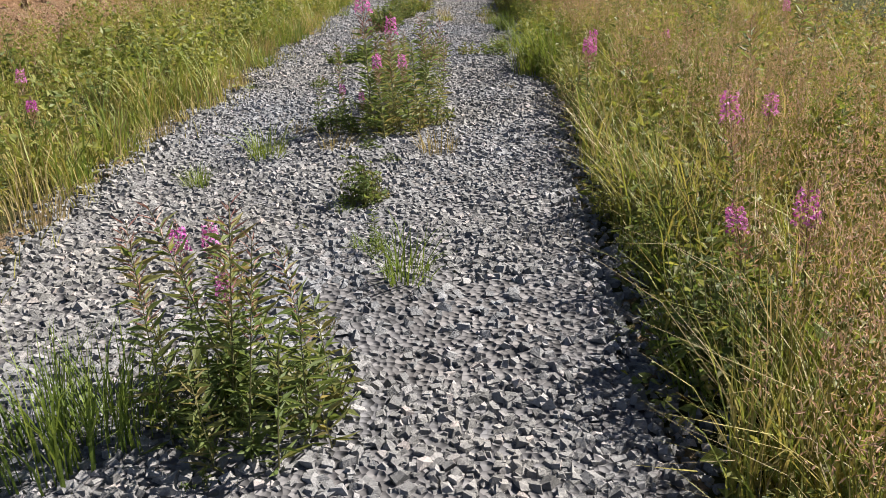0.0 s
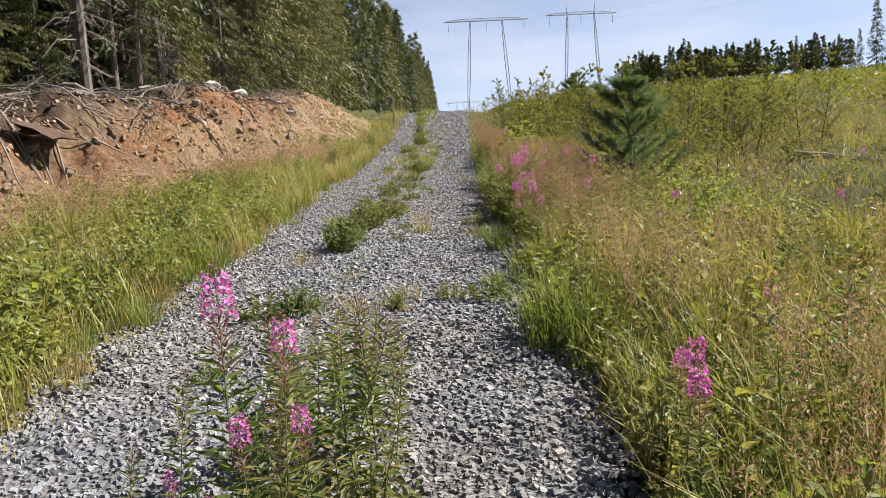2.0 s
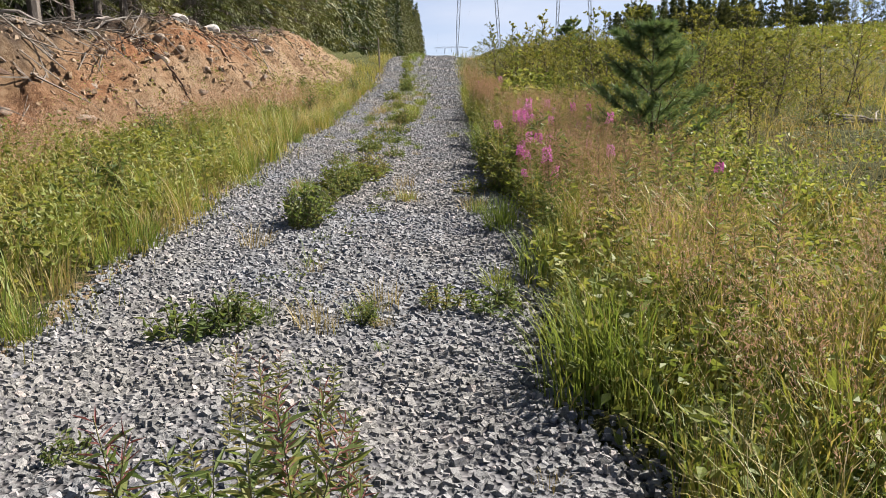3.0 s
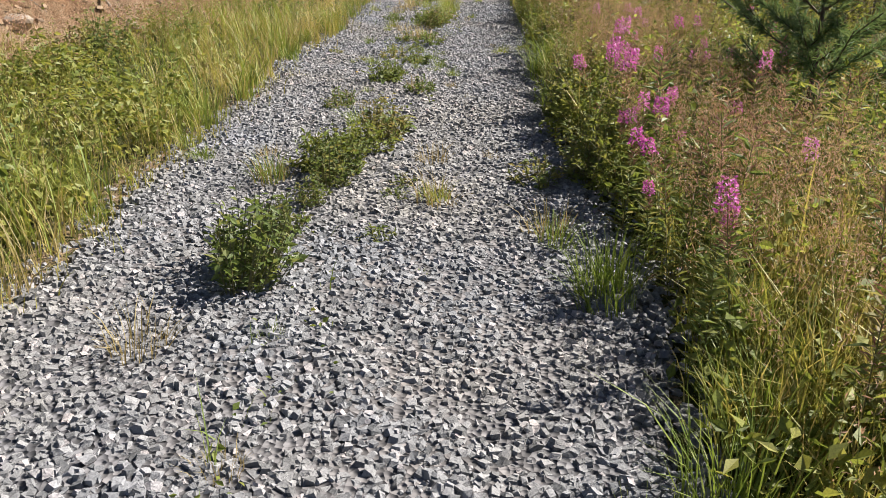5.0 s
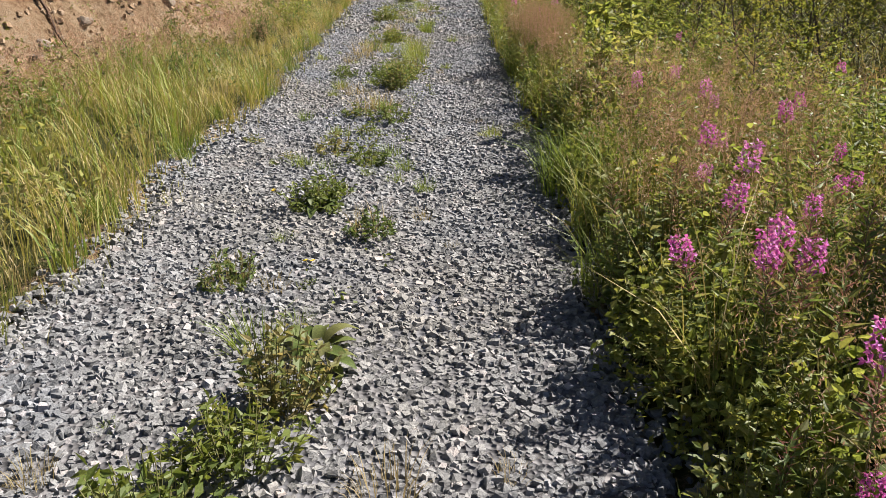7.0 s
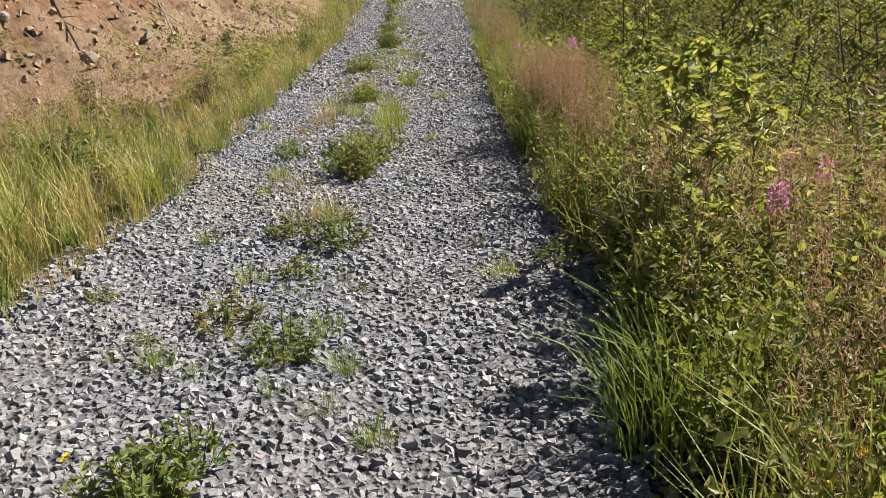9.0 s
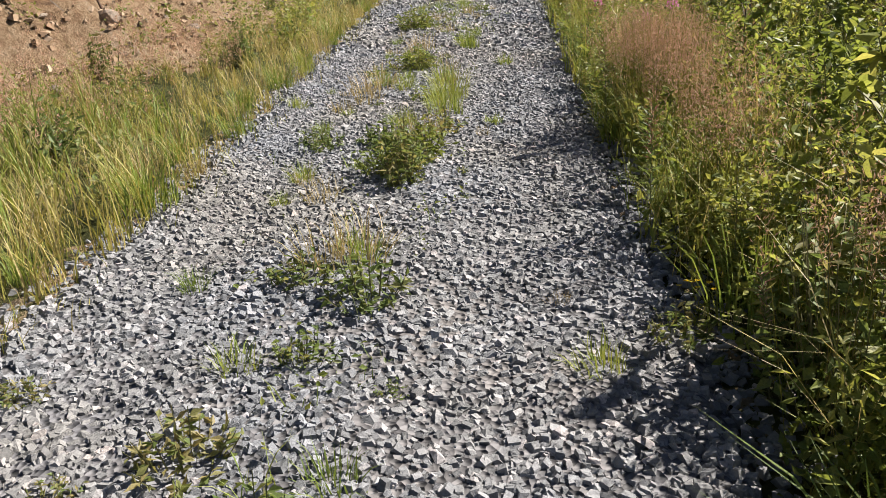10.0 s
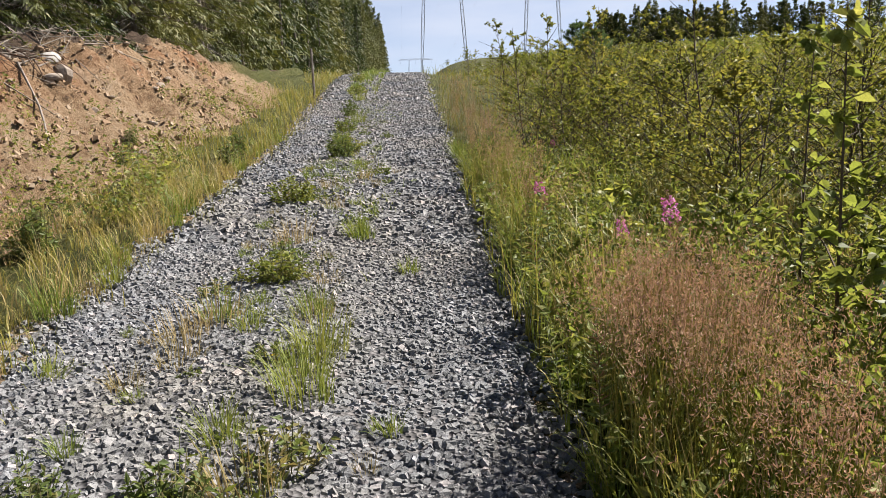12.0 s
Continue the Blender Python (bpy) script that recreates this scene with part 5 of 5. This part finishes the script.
def grass_field(name, label, material, count, x0, x1, y0, y1, tall, width, bend=(0.15, 0.8), clump=0.5, inside=None, lift=0.0, levels=3):
    x, y = scatter(count, x0, x1, y0, y1)
    cx, cy = np.round(x / clump) * clump, np.round(y / clump) * clump
    pull = 0.45 * rng.random(count)
    x, y = x + (cx + 0.2 * np.sin(cy * 7) - x) * pull, y + (cy + 0.2 * np.sin(cx * 9) - y) * pull
    keep = np.ones(count, bool) if inside is None else inside(x, y)
    thin = wob(x, y, clump * 0.8, 10)
    keep &= rng.random(count) < 0.55 + 0.5 * thin + 0.35 * wob(x, y, 1.6, 9)
    x, y, thin = x[keep], y[keep], thin[keep]
    n = len(x)
    g = Geo()
    h = rng.uniform(*tall, n) * np.clip(0.9 + 0.35 * wob(x, y, 1.3, 3) + 0.5 * thin, 0.25, 1.7) * worn(x, y)
    blades(g, on_ground(x, y, lift - 0.01), rng.uniform(0, 2 * np.pi, n), h, rng.uniform(*width, n), rng.uniform(*bend, n), levels)
    return tagged(part(name, g, material), label, "grass", kind="stuff")


def leaf_field(name, label, material, count, x0, x1, y0, y1, tall, leaf, inside=None):
    x, y = scatter(count, x0, x1, y0, y1)
    keep = np.ones(count, bool) if inside is None else inside(x, y)
    x, y = x[keep], y[keep]
    n = len(x)
    g = Geo()
    h = rng.uniform(0.1, 1, n) ** 0.6 * tall * (0.75 + 0.45 * wob(x, y, 0.9, 5))
    L = leaf * rng.uniform(0.6, 1.3, n)
    leaves(g, on_ground(x, y) + np.stack([0 * h, 0 * h, np.clip(h, 0.02, None)], 1), rng.normal(0, 1, (n, 3)) * [1, 1, 0.5] + [0, 0, 0.15], L, L * rng.uniform(0.35, 0.7, n), 0.25)
    return tagged(part(name, g, material), label, "undergrowth", kind="stuff")


def bush_field(name, label, material, count, per, x0, x1, y0, y1, radius, tall, leaf, inside=None):
    """Low round bushes: domes of leaves with gaps between them."""
    x, y = scatter(count, x0, x1, y0, y1)
    keep = np.ones(count, bool) if inside is None else inside(x, y)
    x, y = x[keep], y[keep]
    n = len(x) * per
    r, t = rng.uniform(*radius, len(x)), rng.uniform(*tall, len(x))
    who = np.repeat(np.arange(len(x)), per)
    a, q = rng.uniform(0, 2 * np.pi, n), np.sqrt(rng.random(n))
    px, py = x[who] + np.cos(a) * q * r[who], y[who] + np.sin(a) * q * r[who]
    h = t[who] * (1 - q ** 2.2) * rng.uniform(0.25, 1.1, n) ** 0.5 * worn(px, py) + 0.03
    L = leaf * rng.uniform(0.6, 1.3, n)
    g = Geo()
    leaves(g, on_ground(px, py) + np.stack([0 * h, 0 * h, h], 1), rng.normal(0, 1, (n, 3)) * [1, 1, 0.6] + [0, 0, 0.3], L, L * rng.uniform(0.4, 0.75, n), 0.25, broad=material == "broad_leaf")
    return tagged(part(name, g, material), label, "undergrowth", kind="stuff")


def panicles(name, count, spots, spread, tall):
    """Reed grass: thin stalks with feathery brown heads."""
    c = np.array(spots)[rng.integers(0, len(spots), count)]
    x, y = c[:, 0] + rng.normal(0, spread, count), c[:, 1] + rng.normal(0, spread, count)
    keep = x > right_edge(y) + 0.08
    x, y = x[keep], y[keep]
    n = len(x)
    h = rng.uniform(*tall, n)
    a = rng.uniform(0, 2 * np.pi, n)
    base = on_ground(x, y)
    top = base + np.stack([np.cos(a) * 0.16 * h, np.sin(a) * 0.16 * h, h], 1)
    g, s = Geo(), Geo()
    tubes(s, base, top, 0.0014, 0.0009, 3)
    k = 40
    who, q = np.repeat(np.arange(n), k), rng.uniform(0.76, 1.03, n * k)[:, None]
    p = base[who] * (1 - q) + top[who] * q + rng.normal(0, 0.018, (n * k, 3))
    ax = rng.normal(0, 0.6, (n * k, 3)) + [0, 0, 0.7]
    leaves(g, p, ax, rng.uniform(0.012, 0.026, n * k), rng.uniform(0.003, 0.005, n * k), 0.2)
    tagged(part(name, g, "panicle"), "feathery pinkish brown heads of reed grass", "grass", kind="stuff")
    tagged(part("reed_stalks", s, "grass"), "thin straw-coloured stalks of reed grass", "grass", kind="stuff")


off_right = lambda x, y: x > right_edge(y) + 0.09 + 0.07 * wob(x, y, 0.35, 6)
off_left = lambda x, y: (x < left_edge(y) - 0.05 + 0.10 * wob(x, y, 0.5, 4)) & (x > bank_foot(y) - 0.3 + 0.6 * smooth01((y - 18) / 6) + 0.5 * wob(x, y, 0.8, 8))
open_right = lambda x, y: off_right(x, y) & (wob(x, y, 2.2, 3) > -0.2)
grass_field("verge_grass", "yellow-green meadow grass on the verge", "grass", 42000, -6.2, -1.9, 1, 20, (0.14, 0.44), (0.004, 0.010), inside=off_left)
grass_field("verge_grass", "short yellow-green grass below the bank", "grass", 20000, -5.4, -1.9, 20, 30, (0.10, 0.32), (0.004, 0.010), inside=off_left)
grass_field("verge_grass", "yellow-green meadow grass on the verge", "grass", 15000, -6.2, -1.9, 30, 62, (0.18, 0.5), (0.008, 0.018), inside=off_left)
grass_field("verge_lush", "fresh green broad-bladed grass on the verge", "lush", 13000, -4.6, -2.1, 1, 22, (0.25, 0.55), (0.007, 0.015), inside=lambda x, y: off_left(x, y) & (wob(x, y, 1.5, 11) > -0.15))
grass_field("verge_straw", "dry straw-coloured grass on the verge", "straw", 13000, -6.4, -2.0, 1, 30, (0.2, 0.55), (0.003, 0.006), inside=off_left)
leaf_field("verge_herbs", "low leafy herbs among the verge grass", "weed", 2500, -5.8, -2.3, 1, 32, 0.24, 0.04, inside=lambda x, y: off_left(x + 0.15, y) & (wob(x, y, 1.2, 2) > -0.1))
grass_field("meadow_grass", "tall mixed grass beside the road", "grass", 24000, 0.55, 3.8, 0.4, 11, (0.2, 0.6), (0.006, 0.013), inside=off_right)
grass_field("meadow_grass", "tall mixed grass beside the road", "grass", 11000, 0.55, 3.6, 11, 28, (0.2, 0.6), (0.006, 0.013), inside=off_right)
grass_field("meadow_grass", "tall yellow-green grass beside the road", "grass", 7000, 0.75, 2.6, 8.8, 11.4, (0.3, 0.62), (0.004, 0.009), bend=(0.1, 0.6), inside=off_right)
grass_field("meadow_grass", "tall mixed grass at the road's edge", "grass", 5000, 0.7, 1.9, 18.5, 28, (0.25, 0.6), (0.004, 0.009), bend=(0.1, 0.6), inside=off_right)
grass_field("meadow_lush", "fresh green grass at the road's edge", "lush", 22000, 0.5, 2.2, 0.6, 28, (0.2, 0.6), (0.005, 0.010), bend=(0.1, 0.6), inside=lambda x, y: off_right(x, y) & ((y < 10.8) | (y > 19) | (wob(x, y, 0.8, 7) > 0.35)))
grass_field("meadow_straw", "dry straw-coloured grass beside the road", "straw", 14000, 0.7, 5.0, 0, 26, (0.35, 0.85), (0.002, 0.005), inside=off_right)
grass_field("meadow_straw", "tall dry bleached grass beside the road", "straw", 5000, 0.8, 3.2, 0.4, 9, (0.35, 0.75), (0.003, 0.007), bend=(0.2, 0.9), inside=off_right)
grass_field("clearing_grass", "yellow-green grass of the clearing", "grass", 26000, 3.2, 14, 3, 34, (0.2, 0.5), (0.006, 0.013), inside=open_right)
grass_field("clearing_grass", "yellow-green grass of the clearing", "grass", 20000, 0.7, 22, 26, 75, (0.25, 0.6), (0.010, 0.022), inside=open_right, levels=2)
grass_field("far_grass", "rough grass of the far clearing", "grass", 20000, 8, 120, 24, 230, (0.3, 0.8), (0.04, 0.10), inside=lambda x, y: x > 0.2 * y, levels=2)
strip = lambda x, y: wob(x, y, 0.7, 5) + 0.5 * wob(x, y, 0.25, 2) > 0.75 - 0.6 * smooth01((y - 17) / 5) + 2.2 * (np.abs(x + 0.82 + 0.01 * np.clip(y - 24, 0, 60)) - 0.2)
grass_field("strip_grass", "short green grass growing along the road's middle strip", "lush", 26000, -1.7, -0.1, 2, 46, (0.04, 0.22), (0.003, 0.007), clump=0.25, inside=strip)
leaf_field("strip_herbs", "tiny leafy weeds along the road's middle strip", "weed", 16000, -1.7, -0.1, 2, 46, 0.12, 0.03, inside=strip)
grass_field("strip_grass", "green grass along the far middle strip", "lush", 5000, -2.6, -0.9, 44, 64, (0.12, 0.35), (0.015, 0.03), clump=0.8, inside=lambda x, y: np.abs(x + 1.45) < 0.5, levels=2)
grass_field("rim_grass", "short grass creeping in over the gravel's edge", "grass", 14000, -2.6, -1.5, 1.5, 40, (0.03, 0.2), (0.003, 0.008), clump=0.3, inside=lambda x, y: np.abs(x - left_edge(y)) < 0.1 + 0.2 * rng.random(len(x)))
grass_field("meadow_grass", "mixed grass behind the start of the path", "grass", 9000, 0.55, 9, -4, 1.2, (0.2, 0.5), (0.006, 0.014), inside=off_right)
grass_field("verge_grass", "meadow grass behind the start of the path", "grass", 6000, -6.2, -1.9, -4, 1.2, (0.15, 0.42), (0.006, 0.014), inside=off_left)
leaf_field("undergrowth", "dense leafy undergrowth beside the road", "weed", 30000, 0.6, 4.0, 0.5, 27, 0.5, 0.065, inside=off_right)
bush_field("low_bushes", "low leafy bushes of the clearing", "birch_leaf", 300, 100, 3.0, 18, 7, 50, (0.15, 0.5), (0.2, 0.65), 0.05, lambda x, y: off_right(x, y) & (wob(x, y, 3.0, 6) > -0.1))
bush_field("dry_bushes", "low ochre and rust-brown dry herbs of the clearing", "ochre_leaf", 560, 80, 2.4, 18, 3, 50, (0.2, 0.6), (0.2, 0.6), 0.05, off_right)
bush_field("heath_bushes", "dark green dwarf shrubs of the clearing", "fire_leaf", 520, 90, 2.6, 18, 3, 50, (0.2, 0.55), (0.15, 0.5), 0.045, off_right)
bush_field("edge_herbs", "low dark herbs under the grass at the gravel's edge", "fire_leaf", 130, 130, 0.6, 1.4, 0.6, 9, (0.12, 0.26), (0.18, 0.40), 0.036, lambda x, y: (x > right_edge(y) + 0.14) & (x < right_edge(y) + 0.6))
bush_field("dry_bushes", "ochre and rust-brown dry herbs beside the road", "ochre_leaf", 230, 80, 1.4, 6, 2.5, 12, (0.15, 0.45), (0.2, 0.55), 0.04, off_right)
bush_field("edge_herbs", "dense green herbs at the gravel's edge", "weed", 150, 150, 0.6, 1.3, 11.6, 18.8, (0.10, 0.24), (0.25, 0.6), 0.042, lambda x, y: (x > right_edge(y) + 0.12) & (x < right_edge(y) + 0.5))
bush_field("low_bushes", "yellow-green leafy herbs beside the road", "broad_leaf", 420, 100, 0.95, 3.8, 10.6, 30, (0.16, 0.42), (0.35, 0.85), 0.048, lambda x, y: off_right(x - 0.2, y))
bush_field("low_bushes", "low leafy herbs beside the road", "weed", 380, 60, 0.8, 5.0, 0.5, 12, (0.15, 0.38), (0.2, 0.55), 0.06, lambda x, y: off_right(x - 0.2, y))
bush_field("birch_thicket", "dense low thicket of young birch", "birch_leaf", 90, 260, 2.2, 8.5, 19.5, 36, (0.3, 0.6), (0.6, 1.6), 0.045, lambda x, y: x > 2.9 - 0.10 * (y - 20))
bush_field("verge_herbs", "low leafy herbs among the verge grass", "weed", 230, 90, -5.6, -2.35, 1, 16, (0.12, 0.42), (0.25, 0.7), 0.06, off_left)
bush_field("verge_herbs", "dark green herbs among the verge grass", "fire_leaf", 110, 90, -5.2, -2.45, 1, 30, (0.12, 0.35), (0.2, 0.6), 0.055, off_left)
bush_field("bank_bushes", "small leafy plants at the foot of the bank", "weed", 130, 60, -6.0, -3.6, 20, 44, (0.12, 0.35), (0.15, 0.5), 0.05, lambda x, y: x > bank_foot(y) - 1.1 + 0.5 * wob(x, y, 1.0, 3))
bush_field("far_bushes", "low bushes on the far slope", "birch_leaf", 800, 56, 6, 70, 38, 150, (0.4, 1.3), (0.4, 1.3), 0.19, lambda x, y: off_right(x, y) & (x > 0.1 * y - 2))
bush_field("far_bushes", "ochre dry scrub on the far slope", "ochre_leaf", 520, 50, 6, 70, 38, 150, (0.5, 1.5), (0.3, 0.9), 0.19, lambda x, y: off_right(x, y) & (x > 0.1 * y - 2))
leaf_field("clearing_scrub", "low green scrub of the clearing", "birch_leaf", 9000, 4, 60, 28, 120, 0.8, 0.13, inside=lambda x, y: off_right(x, y) & (x > 0.12 * y - 4) & (wob(x, y, 3.5, 1) > -0.25))
bush_field("far_scrub", "low green scrub on the far slope", "birch_leaf", 1300, 26, 12, 150, 60, 290, (0.8, 2.4), (0.7, 1.8), 0.5, lambda x, y: x > 0.12 * y)
leaf_field("bank_herbs", "small green plants on the sandy bank", "weed", 9000, -6.6, -3.9, 10, 42, 0.35, 0.055, inside=lambda x, y: wob(x, y, 0.9, 5) > 0.3 + 0.25 * (bank_foot(y) - x))
panicles("reed_heads", 850, [(1.2, 2.6), (1.6, 3.2), (2.0, 3.0), (1.3, 3.8), (1.9, 4.6), (2.4, 4.0), (1.1, 6.6), (1.6, 7.6), (2.2, 8.0), (1.25, 8.6), (0.98, 1.4), (1.0, 1.1), (1.0, 0.9), (1.1, 1.7), (1.35, 1.2), (1.5, 2.0), (1.5, 5.5), (1.3, 5.0), (1.7, 4.0), (1.9, 6.0), (1.2, 7.6), (2.3, 5.0), (2.6, 7.0)], 0.17, (0.6, 0.95))
panicles("reed_heads", 420, [(1.1, 11.2), (1.5, 12.0), (1.3, 13.1), (1.8, 13.5), (1.0, 12.5), (1.2, 10.2), (2.0, 12.4), (1.6, 14.2)], 0.26, (0.55, 0.85))
panicles("reed_heads", 520, [(1.0, 21.2), (0.95, 20.9), (0.9, 21.1), (1.1, 20.7), (1.1, 20.4), (0.95, 18.9), (1.25, 21.4), (1.0, 19.8)], 0.17, (0.62, 0.92))
panicles("reed_heads", 1150, [(1.0, 14.6), (1.3, 16.0), (1.6, 17.0), (2.0, 16.8), (1.1, 17.6), (2.4, 17.6), (1.1, 20.9), (1.2, 15.4), (1.6, 15.2), (2.2, 16.2), (0.95, 24), (1.0, 26), (0.95, 28), (1.1, 30), (1.0, 33), (1.2, 36), (1.3, 40), (1.6, 11.2), (1.0, 10.8), (1.3, 17)], 0.25, (0.6, 0.95))
n = 2600
y = rng.uniform(4, 25, n)
c = np.stack([bank_foot(y) + 0.8 + rng.normal(0, 0.5, n) + 0.4 * wob(y, y, 2.0, 3), y], 1)
c = c[c[:, 0] < left_edge(c[:, 1]) - 0.5]
n = len(c)
g = Geo()
b = on_ground(c[:, 0], c[:, 1])
t = b + np.stack([rng.normal(0, 0.06, n), rng.normal(0, 0.06, n), rng.uniform(0.45, 0.85, n)], 1)
who, q = np.repeat(np.arange(n), 18), rng.uniform(0.5, 1.0, n * 18)[:, None]
leaves(g, b[who] * (1 - q) + t[who] * q + rng.normal(0, 0.012, (n * 18, 3)), rng.normal(0, 0.6, (n * 18, 3)) + [0, 0, 0.6], rng.uniform(0.015, 0.04, n * 18), np.full(n * 18, 0.008), 0.2)
tagged(part("verge_reed_heads", g, "panicle"), "feathery brown grass heads below the bank", "grass", kind="stuff")

# loose stones in the sand
n = 4200
y = rng.uniform(8, 42, n)
x = bank_foot(y) - rng.uniform(-0.3, 2.6, n)


def sand_stones(x, y):
    v = chips(len(x), 0.02, 0.09)
    v += on_ground(x, y, 0.008)[:, None]
    g = Geo()
    o = (np.arange(len(x)) * NC)[:, None]
    g.add(v, *[o + s for s in SIDES])
    return g


tagged(part("sand_stones", sand_stones(x, y), "clod"), "small stones and clods strewn over the sandy bank", "stones", kind="stuff")

# brushwood on the forest floor
n = 3400
x, y = scatter(n, -13, -5.2, 8, 38)
keep = x < bank_foot(y) - 1.3 - 0.7 * smooth01((y - 17) / 6)
x, y = x[keep], y[keep]
n = len(x)
a = on_ground(x, y, 0.04)
h, L = rng.uniform(0, 2 * np.pi, n), rng.uniform(0.3, 1.3, n)
e = on_ground(x + np.cos(h) * L, y + np.sin(h) * L, 0.05) + np.stack([0 * L, 0 * L, rng.uniform(0, 0.25, n)], 1)
g = Geo()
tubes(g, a, e, rng.uniform(0.008, 0.026, n), 0.005, 3)
tagged(part("brushwood", g, "grey_wood"), "grey twigs and brushwood strewn under the trees", "brushwood", kind="stuff")


# yellow flowers
def yellow_flower(stems, tall):
    root = thing("yellow_flower", "small plant with bright yellow flower heads", "wildflower", "yellow flowers")
    s, f, lf = Geo(), Geo(), Geo()
    for k in range(stems):
        top = np.array([rng.normal(0, 0.06), rng.normal(0, 0.06), tall * rng.uniform(0.7, 1.05)])
        tubes(s, [[0, 0, 0]], [top], 0.002, 0.0012, 3)
        n = 14
        an = np.arange(n) * 2 * np.pi / n
        leaves(f, np.tile(top, (n, 1)), np.stack([np.cos(an), np.sin(an), np.full(n, 0.35)], 1), np.full(n, 0.017), np.full(n, 0.008), 0.1)
    n = stems * 7
    leaves(lf, rng.normal(0, 0.03, (n, 3)) * [1, 1, 0] + np.stack([0 * np.arange(n), 0 * np.arange(n), rng.uniform(0, tall * 0.5, n)], 1), rng.normal(0, 1, (n, 3)) + [0, 0, 0.5], np.full(n, 0.05), np.full(n, 0.014), 0.2)
    part("stalk_work", s, "stem", root, kind="stuff")
    part("flower_head", f, "yellow", root, "bright yellow petals")
    part("foliage", lf, "weed", root, kind="stuff")
    return root


yellows = [yellow_flower(7, 0.28), yellow_flower(2, 0.09)]
plant_all([yellows[0]], [(0.72, 18.15, 0.8), (1.15, 15.6, 1.6), (0.85, 14.3, 1.2), (-2.4, 3.6, 0.8)])
plant_all([yellows[1]], [(-0.80, 14.9, 1.0), (-1.25, 16.2, 0.9), (-0.75, 22.2, 1.0)])
for ob in scene.objects:
    if "placed" in ob:
        del ob["placed"]

# ---- gravel, stone by stone ----
def gravel(count, y0, y1, small, large, skip=None, spill=0.28):
    y = rng.uniform(y0, y1, count)
    l, r = left_edge(y) - spill, right_edge(y) + spill
    x = l + (r - l) * rng.random(count)
    rim = np.minimum(x - l, r - x)
    keep = rng.random(count) < np.clip(rim / 0.42 + 0.06, 0, 1)
    if skip is not None:
        keep &= ~skip(x, y)
    x, y = x[keep], y[keep]
    drop = 0.03 * (1 - smooth01((rim[keep] - spill) / 0.08))
    v = chips(len(x), small, large)
    v += np.stack([x, y, road_top(x, y) - drop + rng.uniform(-0.006, 0.010, len(x))], 1)[:, None]
    g = Geo()
    o = (np.arange(len(x)) * NC)[:, None]
    g.add(v, *[o + s for s in SIDES])
    return g


near_patch = lambda x, y: (np.abs(x - 0.05) < 0.55) & (np.abs(y - 2.6) < 0.42)
for y0, y1, count, small, large, skip in ((-4.0, 1.0, 8000, 0.022, 0.05, None), (1.0, 12.0, 50000, 0.014, 0.039, near_patch), (12.0, 25.0, 60000, 0.014, 0.039, None), (25.0, 42.0, 15000, 0.028, 0.065, None), (42.0, 64.0, 7000, 0.05, 0.10, None)):
    ob = part("gravel", gravel(count, y0, y1, small, large, skip), "stones", road)
    tagged(ob, "crushed grey gravel", kind="stuff")
shapes = []
for k in range(20):
    g = Geo()
    g.add(chips(1, 0.02, 0.038)[0], SIDES)
    shapes.append(g.mesh("stone", M["stone"]))
for k in range(290):
    x, y = rng.uniform(-0.5, 0.6), rng.uniform(2.18, 3.02)
    ob = new("stone", shapes[k % 20])
    ob.parent = road
    ob.matrix_basis = pose(x, y, float(road_top(x, y)) + rng.uniform(0, 0.01), rng.normal(0, 18), rng.normal(0, 18), rng.uniform(0, 360))
